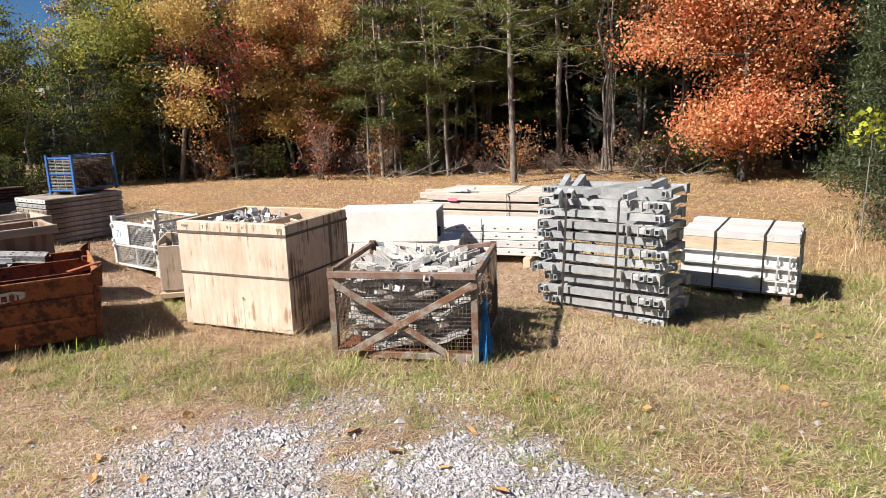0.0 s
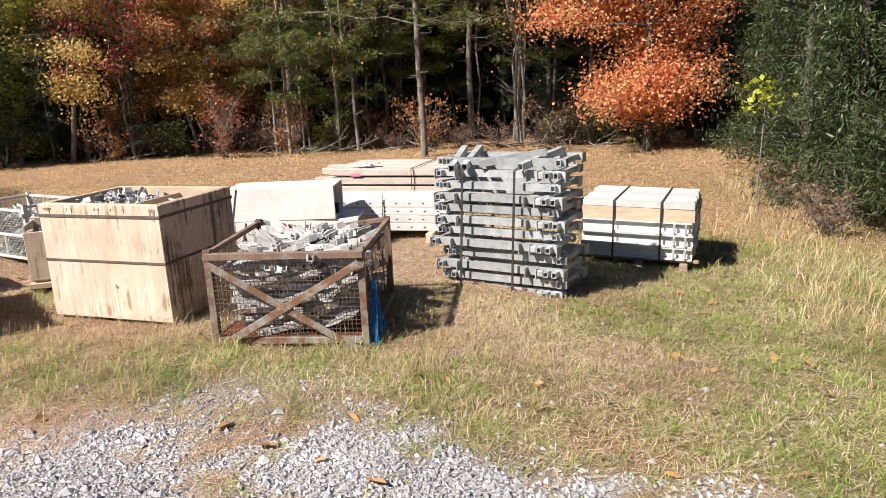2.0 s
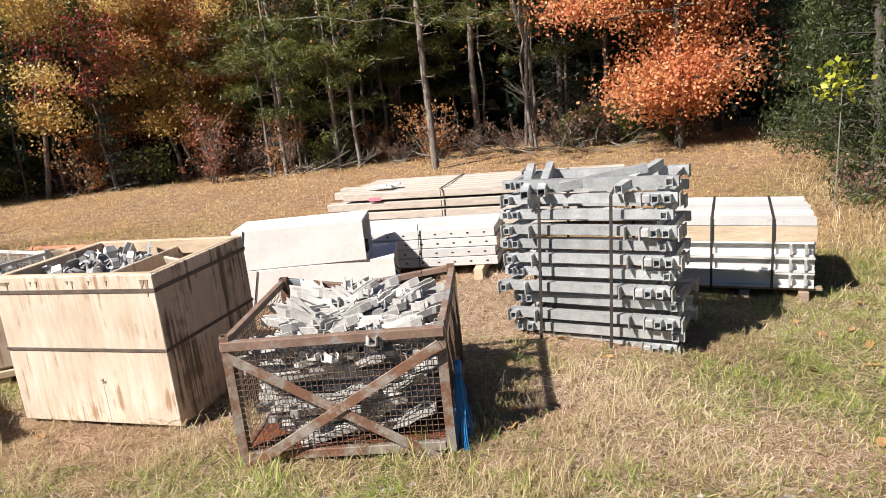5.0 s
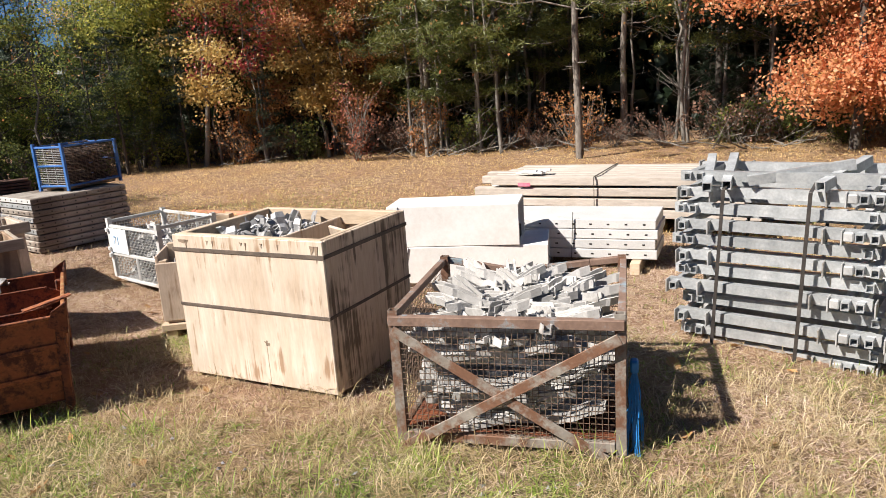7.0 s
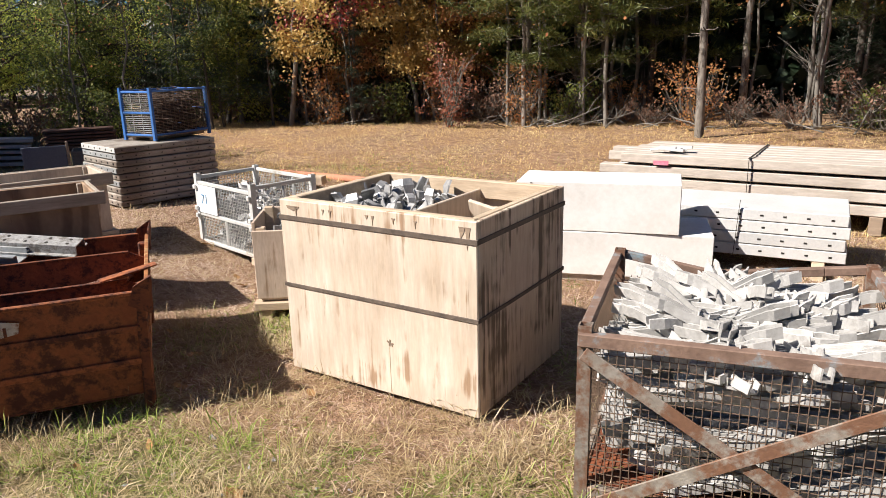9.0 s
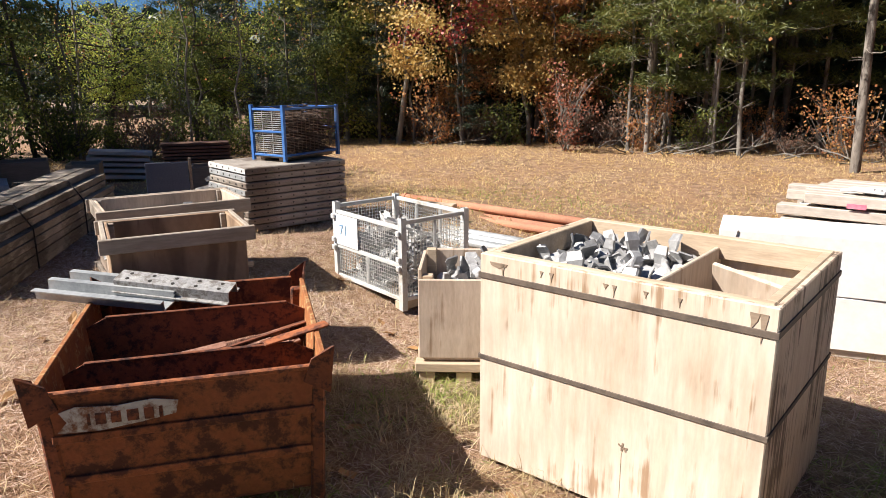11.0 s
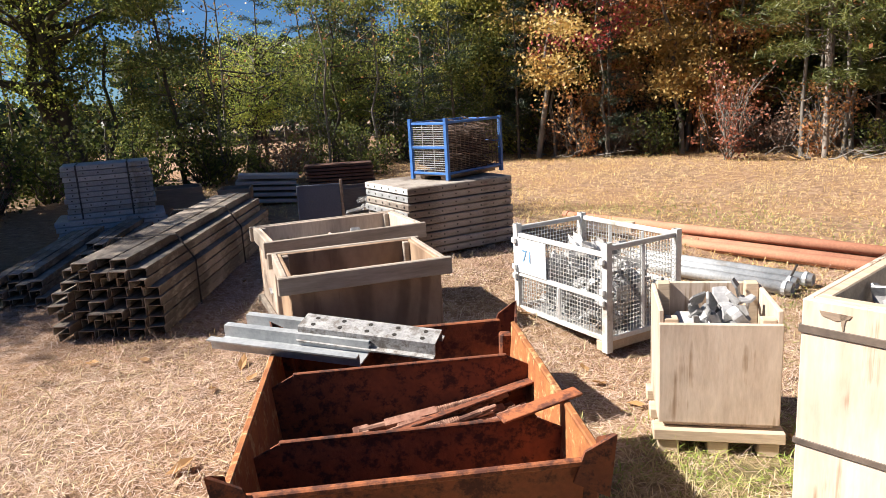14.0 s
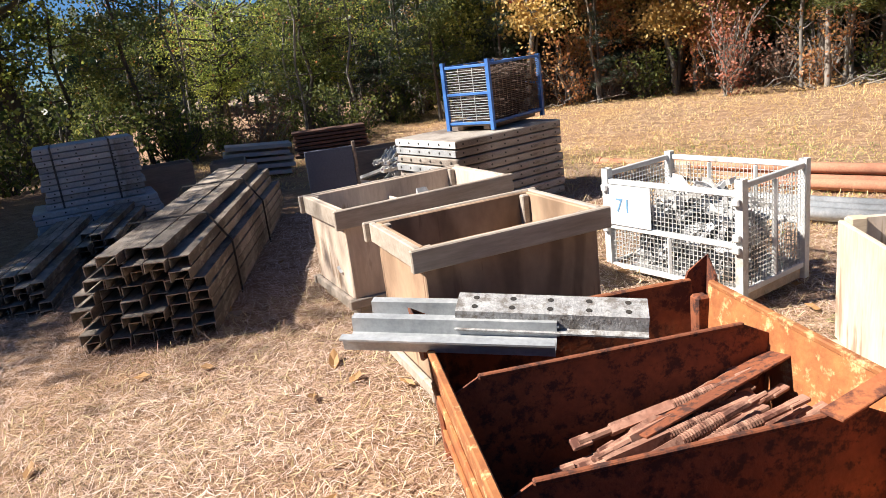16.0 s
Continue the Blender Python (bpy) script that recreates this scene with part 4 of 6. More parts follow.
# galvanised profiles over the back of the bin
hat = [(-0.075, 0.0), (-0.045, 0.0), (-0.042, 0.045), (0.042, 0.045), (0.045, 0.0), (0.075, 0.0), (0.075, 0.006), (0.051, 0.006), (0.047, 0.051), (-0.047, 0.051), (-0.051, 0.006), (-0.075, 0.006)]
for (x, y, z, ry, rz, L, lab) in ((0.06, 0.985, 0.635, 4, -22, 0.60, 1), (0.12, 1.09, 0.640, 4, -22, 0.58, 1), (0.36, 0.985, 0.605, 5, -22, 0.54, 2)):
    ob = thing("steel_profile", "galvanised steel profile with holes lying across the bin", "steel profile", bin_m @ pose(x, y, z, 14 if lab == 2 else 188, ry, rz), "steel profiles on the bin")
    part("channel", Geo().section(hat, (-L / 2, 0, 0), (L / 2, 0, 0)), PATTERNED if lab == 2 else GALV, ob)
    for k in range(5):
        px = -L / 2 + L * (k + 0.5) / 5
        for py in (-0.022, 0.022):
            part("hole", Geo().rod((px, py, 0.0512), (px, py, 0.0525), 0.009, 10), HOLE_SHADE, ob)


def framed_box(name, label, nl, nr, depth, z0, H, rim, mats, yaw=None):
    """Plywood box with a lumber rim on a pallet."""
    nl, nr = Vector((*nl, 0)), Vector((*nr, 0))
    d = nr - nl
    W = d.length
    m = pose(nl.x, nl.y, z0, 0, 0, math.degrees(math.atan2(d.y, d.x)))
    c = thing(name, label, "crate", m)
    T = 0.018
    ply, wood = mats
    i = 0.025
    part("front_panel", Geo().box((i, i, 0.05), (W - i, i + T, H - 0.004)), ply, c)
    part("back_panel", Geo().box((i, depth - i - T, 0.05), (W - i, depth - i, H - 0.004)), ply, c)
    part("side_panel", Geo().box((i, i + T + 0.001, 0.05), (i + T, depth - i - T - 0.001, H - 0.004)), ply, c)
    part("side_panel", Geo().box((W - i - T, i + T + 0.001, 0.05), (W - i, depth - i - T - 0.001, H - 0.004)), ply, c)
    part("floor_board", Geo().box((i + T, i + T, 0.05), (W - i - T, depth - i - T, 0.065)), ply, c)
    for a, b in (((-0.02, 0, H - rim), (W + 0.02, i - 0.001, H)), ((-0.02, depth - i + 0.001, H - rim), (W + 0.02, depth, H)), ((0, i, H - rim), (i - 0.001, depth - i, H)), ((W - i + 0.001, i, H - rim), (W, depth - i, H))):
        part("rim_board", Geo().box(a, b), wood, c)
    for x in (i + T + 0.001, W - i - T - 0.031):
        for y in (i + T + 0.001, depth - i - T - 0.031):
            part("corner_post", Geo().box((x, y, 0.066), (x + 0.03, y + 0.03, H - 0.01)), wood, c)
    for a, b in (((-0.01, 0.0, 0.012), (W + 0.01, i - 0.001, 0.055)), ((-0.01, depth - i + 0.001, 0.012), (W + 0.01, depth, 0.055)), ((0, i, 0.012), (i - 0.001, depth - i, 0.055)), ((W - i + 0.001, i, 0.012), (W, depth - i, 0.055))):
        part("base_board", Geo().box(a, b), wood, c)
    for x in (0.04, W / 2 - 0.03, W - 0.1):
        part("skid", Geo().box((x, 0.02, -0.05), (x + 0.06, depth - 0.02, 0.011)), wood, c)
    return c, m, W


tb1, tb1_m, tb1_w = framed_box("rimmed_crate", "empty plywood crate with a grey lumber rim", (-4.42, 5.80), (-4.05, 6.39), 0.53, 0.27, 0.535, 0.075, (PLY_DARK, RIM_WOOD))
tb2, tb2_m, tb2_w = framed_box("rimmed_crate", "plywood crate with a pale rim holding a few metal parts", (-5.31, 6.38), (-4.89, 7.18), 0.58, 0.27, 0.485, 0.09, (PLY_SMALL, RIM_WOOD))
part("divider", Geo().box((tb2_w * 0.5, 0.05, 0.07), (tb2_w * 0.5 + 0.018, 0.53, 0.40)), PLY_SMALL, tb2)
heap("clamp", CLAMPS, tb2_m, 34, (0.1, tb2_w - 0.1, 0.12, 0.44, 0.22, 0.34), 3, "dull clamp in the rimmed crate", "clamp", "clamps in the rimmed crate", 180, 180)
solo("clamp_heap", Geo().box((0.06, 0.06, 0.067), (tb2_w - 0.06, 0.51, 0.25), 0.03), GALV_DULL, "packed dull clamps in the rimmed crate", "clamps").matrix_basis = tb2_m


# ---- things: stacks ----
def panel_stack(m, W, D, n, h):
    """Form panels lying on one another with bolt holes along their edges."""
    for i in range(n):
        pm = m @ pose(jit(0.012), jit(0.012), i * h, 0, 0, jit(0.6))
        p = thing("form_panel", "weathered concrete form panel with bolt holes in a stack", "form panel", pm, "form panels in the stack")
        part("edge_frame", Geo().box((0, 0, 0.004), (W, D, h - 0.004), 0.007), FORM_EDGE, p)
        k = 8
        for j in range(k):
            y = D * (j + 0.5) / k
            part("bolt_hole", Geo().rod((W + 0.0005, y, h * 0.5), (W + 0.002, y, h * 0.5), 0.007, 8), HOLE_SHADE, p)
        if i in (3, 5, 7, 8):
            part("end_strip", Geo().box((0.004, -0.004, 0.008), (W - 0.004, -0.0005, h - 0.008), 0.001), ALU if i == 8 else GALV, p, "pale metal strip along the end")
        for j in range(6):
            x = W * (j + 0.5) / 6
            part("bolt_hole", Geo().rod((x, -0.006, h * 0.5), (x, -0.0005, h * 0.5), 0.009, 8), HOLE_SHADE, p)


pst_m = pose(-5.80, 8.04, 0.25, 0, 0, -19) @ pose(-0.75, 0, 0)
panel_stack(pst_m, 0.75, 0.98, 9, 0.061)
for y in (0.1, 0.7):
    solo("timber_bearer", Geo().box((-0.03, y, -0.055), (0.78, y + 0.07, 0.0)), LUMBER_DARK, "old timber bearer under the form panels", "timber").matrix_basis = pst_m

def blue_stillage(m):
    W, D, H = 0.39, 0.70, 0.47
    c = thing("blue_stillage", "blue steel stillage full of thin rusty rods", "stillage", m)
    for x in (0.0, W):
        for y in (0.0, D):
            part("post", Geo().tube((x, y, 0), (x, y, H + (0.02 if y == 0 else 0)), 0.028, 0.028, 0.004, (1, 0, 0)), BLUE, c)
    for y in (0.0, D):
        for z in (0.05, H * 0.55, H - 0.02):
            part("rail", Geo().bar((0.014, y, z), (W - 0.014, y, z), 0.016, 0.02), BLUE, c)
    for x in (0.0, W):
        for z in (0.05, H - 0.015):
            part("rail", Geo().bar((x, 0.014, z), (x, D - 0.014, z), 0.016, 0.02), BLUE, c)
    part("floor_plate", Geo().box((0.0, 0.0, 0.03), (W, D, 0.04)), LUMBER_DARK, c)
    for x in (0.06, W - 0.1):
        part("foot_block", Geo().box((x, 0.02, 0.0), (x + 0.05, D - 0.02, 0.029)), LUMBER_DARK, c)
    part("mesh_panel", wire_mesh((0.014, 0.0, 0.06), (W - 0.014, 0, 0.06), (0, 0, H - 0.09), 0.11, 0.018, 0.0025), WIRE_GREY, c)
    # The long side takes darker wire to imitate the shade on it.
    part("mesh_panel", wire_mesh((W, 0.014, 0.06), (W, D - 0.014, 0.06), (0, 0, H - 0.09), 0.05, 0.014, 0.0026), WIRE_DARK, c)
    return c


bs_m = pose(-6.16, 8.51, 0.803, 0, 0, -2)
blue_stillage(bs_m)
for k in range(240):
    if k == 0:
        rod = Geo().rod((-0.16, 0, 0), (0.16, 0, 0), 0.0055, 6).mesh("tie_rod", RODS_SHADED)
    ob = tagged(new("tie_rod", rod), "thin rusty tie rod in the blue stillage", "rod", "tie rods in the stillage")
    ob.matrix_basis = bs_m @ pose(0.195 + jit(0.015), R.uniform(0.03, 0.66), 0.05 + 0.36 * (k / 240), 0, jit(4), jit(10))
for k in range(14):
    ob = tagged(new("tie_rod", rod), "thin rusty tie rod sticking out of the stillage", "rod", "tie rods in the stillage")
    ob.matrix_basis = bs_m @ pose(0.2 + jit(0.06), R.uniform(0.1, 0.6), 0.43 + jit(0.01), 0, jit(14), 40 + jit(60))



def channel_profile(w, h, t):
    """An upturned channel."""
    return [(-w / 2, 0), (-w / 2 + t, 0), (-w / 2 + t, h - t), (w / 2 - t, h - t), (w / 2 - t, 0), (w / 2, 0), (w / 2, h), (-w / 2, h)]


def channel_bundle(label, near, far, width, z0, rows, cols, h, mat, group, ragged=0.13, crown=True):
    near, far = Vector((*near, 0)), Vector((*far, 0))
    d = far - near
    L = d.length
    m = pose(near.x, near.y, z0, 0, 0, math.degrees(math.atan2(d.y, d.x)))
    w = width / cols
    mesh = Geo().section(channel_profile(w * 0.94, h * 0.86, h * 0.085), (0, 0, 0), (L, 0, 0)).mesh("steel_channel", mat)
    for r in range(rows):
        n = cols - (2 if crown and r == rows - 1 else 0) - (1 if crown and r >= rows - 3 else 0)
        for k in range(n):
            ob = tagged(new("steel_channel", mesh), label, "steel channel", group)
            off = (cols - n) * w / 2
            ob.matrix_basis = m @ pose(jit(ragged), off + w * (k + 0.5) + jit(w * 0.05), r * h + jit(0.003), jit(2.5), 0, jit(0.35))
    return m, L


chan_m, chan_L = channel_bundle("cement-stained steel channel in a strapped bundle", (-5.86, 6.02), (-7.62, 8.06), 0.60, 0.235, 8, 6, 0.058, CONCRETE_STAIN, "channels in the long bundle", 0.07)
for x in (0.62, 1.75):
    st = thing("steel_strap", "black steel strap round the channel bundle", "strap", chan_m)
    for a, b in (((x, -0.012, 0), (x, -0.012, 0.30)), ((x, -0.012, 0.30), (x + 0.02, 0.10, 0.47)), ((x + 0.02, 0.10, 0.47), (x - 0.02, 0.50, 0.47)), ((x - 0.02, 0.50, 0.47), (x, 0.612, 0.30)), ((x, 0.612, 0.30), (x, 0.612, 0))):
        part("strap_side", Geo().bar(a, b, 0.004, 0.012, 0.001, (0.1, 1, 0.2)), STRAP, st)
for x in (0.25, 2.2):
    solo("timber_bearer", Geo().box((x, -0.06, -0.045), (x + 0.08, 0.68, -0.003)), LUMBER_DARK, "timber bearer under the channels", "timber").matrix_basis = chan_m
channel_bundle("dark steel channel in a low bundle in the shade", (-7.28, 5.98), (-8.75, 7.15), 0.46, 0.2, 5, 6, 0.05, CONCRETE_STAIN, "channels in the low bundle", 0.10)
channel_bundle("dark channel in a small bundle in the shade", (-7.85, 6.75), (-9.0, 7.75), 0.40, 0.2, 5, 5, 0.05, CONCRETE_STAIN, "channels in the small bundle", 0.10)


def flat_stack(label, m, W, D, n, h, mat, group, holes=True, straps=()):
    for i in range(n):
        p = thing("form_panel", label, "form panel", m @ pose(jit(0.015), jit(0.015), i * h, 0, 0, jit(0.5)), group)
        part("edge_frame", Geo().box((0, 0, 0.002), (W, D, h - 0.003), 0.004), mat, p)
        if holes:
            for j in range(6):
                part("bolt_hole", Geo().rod((W * (j + 0.5) / 6, -0.002, h * 0.5), (W * (j + 0.5) / 6, -0.0004, h * 0.5), 0.007, 8), HOLE_SHADE, p)
    for x in straps:
        st = thing("steel_strap", "black strap round stacked panels", "strap", m)
        for y in (-0.02, D + 0.02):
            part("strap_side", Geo().box((x, y - 0.002, 0), (x + 0.016, y + 0.002, n * h + 0.005), 0.001), STRAP, st)
        part("strap_top", Geo().box((x, -0.018, n * h + 0.001), (x + 0.016, D + 0.018, n * h + 0.004), 0.001), STRAP, st)


flat_stack("grey form panel in a tall strapped pile in the shade", pose(-9.35, 7.00, 0.48, 0, 0, 63), 0.80, 0.5, 10, 0.052, GALV_DULL, "panels in the tall pile", True, (0.12, 0.58))
flat_stack("grey form panel in the lower pile in the shade", pose(-9.30, 6.85, 0.22, 0, 0, 63), 1.0, 0.6, 5, 0.052, GALV_DULL, "panels in the tall pile", True)
flat_stack("grey form panel in a low pile in the shade", pose(-8.7, 4.75, 0.16, 0, 0, 74), 1.3, 0.6, 7, 0.052, GALV_DULL, "panels in the low pile", True, (0.85,))

# boards, bins and lumber in the shade behind
bp_m = pose(-7.83, 8.59, 0.2, 0, 0, 48)
bp = thing("coated_board", "blue-grey coated board standing on edge in the shade", "board", bp_m)
part("sheet", Geo().box((0, 0, 0.0), (0.43, 0.03, 0.46)), SLATE_BLUE, bp)
part("edge_batten", Geo().box((0.432, -0.01, 0), (0.46, 0.04, 0.50)), LUMBER_DARK, bp)
for i in range(7):
    ob = solo("lumber_board", Geo().box((0, 0, 0), (0.95, 0.3, 0.035)), BOARD_RED, "old dark board in a stack under the trees", "board")
    tagged(ob, group="dark boards under the trees")
    ob.matrix_basis = pose(-10.1 + jit(0.03), 10.55 + jit(0.03), ground_z(-10, 10.6) + 0.1 + i * 0.05, 0, 0, 46 + jit(2))
for i in range(5):
    ob = solo("lumber_board", Geo().box((0, 0, 0), (0.75, 0.35, 0.045)), LUMBER_GREY, "grey board in a leaning stack under the trees", "board")
    tagged(ob, group="grey boards under the trees")
    ob.matrix_basis = pose(-9.85 + jit(0.03), 9.25 + jit(0.03), 0.28 + i * 0.075, 0, 4, 52 + jit(3))
for (x, y, w, d, h, yaw, nm) in ((-9.45, 7.95, 0.5, 0.4, 0.42, 60, 1), (-9.1, 8.5, 0.35, 0.4, 0.36, 50, 2), (-8.1, 9.4, 0.6, 0.4, 0.3, 48, 3)):
    c = thing("dark_bin", "dark open bin standing in the shade", "bin", at(x, y, yaw))
    for a, b in (((0, 0, 0), (w, 0.02, h)), ((0, d - 0.02, 0), (w, d, h)), ((0, 0.021, 0), (0.02, d - 0.021, h)), ((w - 0.02, 0.021, 0), (w, d - 0.021, h))):
        part("wall", Geo().box(a, b), LUMBER_DARK, c)
    part("floor_plate", Geo().box((0.021, 0.021, 0.01), (w - 0.021, d - 0.021, 0.03)), LUMBER_DARK, c)
heap("lever_clamp", ARMS, pose(-7.35, 9.0, 0.2, 0, 0, 48), 16, (0.0, 0.4, 0.0, 0.25, 0.02, 0.3), 5, "clamp arm in a heap behind the form panels", "clamp", "clamp arms behind the panels", 25, 180)


def tube_frame():
    """A galvanised frame: two long tubes joined by cross tubes with open ends and welded plates."""
    f = thing("scaffold", "galvanised tube frame with open ends in a strapped stack", "steel frame", Matrix(), "frames in the strapped stack")
    for y in (0.03, 0.44):
        part("long_tube", Geo().tube((0.0, y, 0), (1.10, y, 0), 0.052, 0.058, 0.005), GALV, f)
    for x in (0.05, 0.98, 1.05):
        part("cross_tube", Geo().tube((x, -0.06, 0.0), (x, 0.50, 0.0), 0.04, 0.045, 0.005), GALV, f)
    for x in (0.0, 0.19, 0.80, 0.89, 1.115):
        part("plate", Geo().box((x, -0.045, -0.05), (x + 0.009, 0.05, 0.032), 0.002), GALV_DULL, f)
    for x in (0.90,):
        part("bracket", Geo().box((x, -0.04, -0.028), (x + 0.05, 0.0, 0.024), 0.006), GALV_DULL, f)
    return f


stk_m = pose(0.17, 7.29, -0.075, 0, 0, -19.5)
f0 = tube_frame()
f0.matrix_basis = stk_m @ pose(0, 0.02, 0.04)
for i in range(1, 10):
    flip = i % 2
    m = stk_m @ pose(jit(0.03) + (0.02 if flip else 0), jit(0.02), 0.04 + i * 0.094, 0, 0, jit(1.8))
    if flip:
        m = m @ pose(1.12, 0, 0) @ Matrix.Diagonal((-1, 1, 1, 1))
        m = stk_m @ pose(1.13 + jit(0.035), 0.47 + jit(0.015), 0.04 + i * 0.094, 0, 0, 180 + jit(1.8))
    copy_thing(f0, m)
for (x, y, z, rx, ry, rz) in ((0.02, 0.03, 0.982, 0, 0, 0.8), (1.12, 0.52, 1.076, 0, 0, 181)):
    copy_thing(f0, stk_m @ pose(x, y, z, rx, ry, rz) @ Matrix.Diagonal((1, 1, 1, 1)))
for k, (a, b) in enumerate((((0.22, -0.08, 1.03), (0.10, 0.40, 1.14)), ((0.42, 0.02, 1.06), (0.92, 0.20, 1.14)), ((0.32, -0.05, 1.04), (0.22, 0.45, 1.14)), ((0.80, -0.05, 1.05), (0.95, 0.45, 1.13)))):
    ob = tagged(new("steel_tube", Geo().tube(a, b, 0.05, 0.055, 0.005).mesh("steel_tube", GALV)), "loose galvanised tube lying on the frame stack", "steel tube", "loose tubes on the frame stack")
    ob.matrix_basis = stk_m
for x, lean in ((0.26, 0.05), (0.72, 0.04)):
    st = thing("steel_strap", "dark strap round the stacked frames", "strap", stk_m)
    part("strap_side", Geo().bar((x, -0.075, 0.0), (x + lean, -0.07, 1.02), 0.004, 0.02, 0.001, (1, 0, 0)), STRAP, st)
    part("strap_side", Geo().bar((x, 0.525, 0.0), (x + lean, 0.525, 1.02), 0.004, 0.02, 0.001, (1, 0, 0)), STRAP, st)
    part("strap_top", Geo().bar((x + lean, -0.07, 1.02), (x + lean + 0.01, 0.18, 1.10), 0.02, 0.004, 0.001), STRAP, st)
    part("strap_top", Geo().bar((x + lean + 0.01, 0.18, 1.10), (x + lean, 0.525, 1.02), 0.02, 0.004, 0.001), STRAP, st)
for y in (0.05, 0.4):
    solo("timber_bearer", Geo().box((-0.05, y, -0.06), (1.2, y + 0.08, -0.012)), LUMBER_DARK, "timber bearer under the frame stack", "timber").matrix_basis = stk_m

# bundle of beams on a pallet
bm_m = pose(1.38, 8.20, ground_z(2, 8.2) + 0.0, 0, 1.2, -14)
hb = [(-0.05, 0), (0.05, 0), (0.05, 0.014), (0.010, 0.014), (0.010, 0.101), (0.05, 0.101), (0.05, 0.115), (-0.05, 0.115), (-0.05, 0.101), (-0.010, 0.101), (-0.010, 0.014), (-0.05, 0.014)]
beam_mesh = Geo().section(hb, (0, 0, 0), (1.0, 0, 0)).mesh("beam", ALU)
timber_beam = Geo().section([(-0.05, 0), (0.05, 0), (0.05, 0.115), (-0.05, 0.115)], (0, 0, 0), (1.0, 0, 0)).mesh("beam", LUMBER_TAN)
for r in range(4):
    for k in range(8):
        ob = tagged(new("aluminium_beam", beam_mesh if r < 3 else timber_beam), "pale aluminium beam in a strapped bundle on a pallet", "beam", "beams in the strapped bundle")
        ob.matrix_basis = bm_m @ pose(jit(0.012), 0.07 + k * 0.108, 0.10 + r * 0.117, 0, 0, jit(0.3))
cap_mesh = Geo().section([(-0.05, 0), (0.05, 0), (0.05, 0.05), (-0.05, 0.05)], (0, 0, 0), (0.99, 0, 0)).mesh("timber", ALU)
for k in range(8):
    ob = tagged(new("timber_batten", cap_mesh), "pale timber batten on the beam bundle", "timber", "battens on the beam bundle")
    ob.matrix_basis = bm_m @ pose(jit(0.02), 0.07 + k * 0.108, 0.57, 0, 0, jit(0.3))
for k in range(3):
    for (x, w) in ((0.83, 0.02), (0.93, 0.02)):
        ob = tagged(new("beam_bracket", Geo().box((0, -0.02, 0), (w, 0.0, 0.085), 0.003).mesh("beam_bracket", GALV_DULL)), "metal bracket at the end of the beam", "bracket", "brackets on the beams")
        ob.matrix_basis = bm_m @ pose(x, 0.02, 0.117 + k * 0.117)
pl = thing("pallet", "old timber pallet under the beam bundle", "pallet", bm_m)
for y in (0.04, 0.4, 0.8):
    part("deck_board", Geo().box((-0.05, y, 0.075), (1.06, y + 0.09, 0.098)), LUMBER_DARK, pl)
for x in (0.05, 0.5, 0.9):
    part("runner", Geo().box((x, 0.0, 0.0), (x + 0.07, 0.9, 0.074)), LUMBER_DARK, pl)
for x in (0.30, 0.72):
    st = thing("steel_strap", "dark strap round the beam bundle", "strap", bm_m)
    part("strap_side", Geo().bar((x, 0.008, 0.08), (x, 0.008, 0.625), 0.018, 0.003, 0.001, (0, 1, 0)), STRAP, st)
    part("strap_top", Geo().box((x - 0.009, 0.01, 0.623), (x + 0.009, 0.9, 0.627), 0.001), STRAP, st)


def white_block(m, W, D, H, label):
    c = thing("coated_board_box", label, "box", m)
    T = 0.02
    part("front_board", Geo().box((0, 0, 0), (W, T, H)), PLY_WHITE, c)
    part("back_board", Geo().box((0, D - T, 0), (W, D, H)), PLY_WHITE, c)
    part("top_board", Geo().box((0.0, T + 0.001, H - T), (W, D - T - 0.001, H)), PLY_WHITE, c)
    part("bottom_board", Geo().box((0, T + 0.001, 0), (W, D - T - 0.001, T)), PLY_WHITE, c)
    part("end_board", Geo().box((0.003, T + 0.001, T), (T, D - T - 0.001, H - T)), PLY_WHITE, c)
    part("end_board", Geo().box((W - 0.08, T + 0.001, T), (W - 0.06, D - T - 0.001, H - T)), PLY_SMALL, c)
    # Black block stands in for the shade inside the box's open end.
    part("end_hollow", Geo().box((W - 0.05, D / 2 - 0.05, T), (W - 0.01, D / 2 + 0.05, H * 0.35)), HOLE_SHADE, c)
    st = part("strap_front", Geo().bar((0.03, -0.003, 0), (0.10, -0.003, H), 0.003, 0.012, 0.001, (0, 1, 0)), STRAP, c)
    return c


white_block(pose(-1.98, 8.02, 0.05, 0, 0, 9), 1.22, 0.55, 0.30, "white coated board box, the lower of two")
white_block(pose(-2.05, 8.03, 0.355, 0, 0, 7), 1.07, 0.45, 0.33, "white coated board box lying on another")
solo("timber_bearer", Geo().box((0, 0, -0.05), (1.25, 0.09, -0.002)), LUMBER_GREY, "timber bearer under the white boxes", "timber").matrix_basis = pose(-2.0, 8.04, 0.05, 0, 0, 9)
solo("timber_bearer", Geo().box((0, 0.4, -0.05), (1.25, 0.49, -0.002)), LUMBER_GREY, "timber bearer under the white boxes", "timber").matrix_basis = pose(-2.0, 8.04, 0.05, 0, 0, 9)

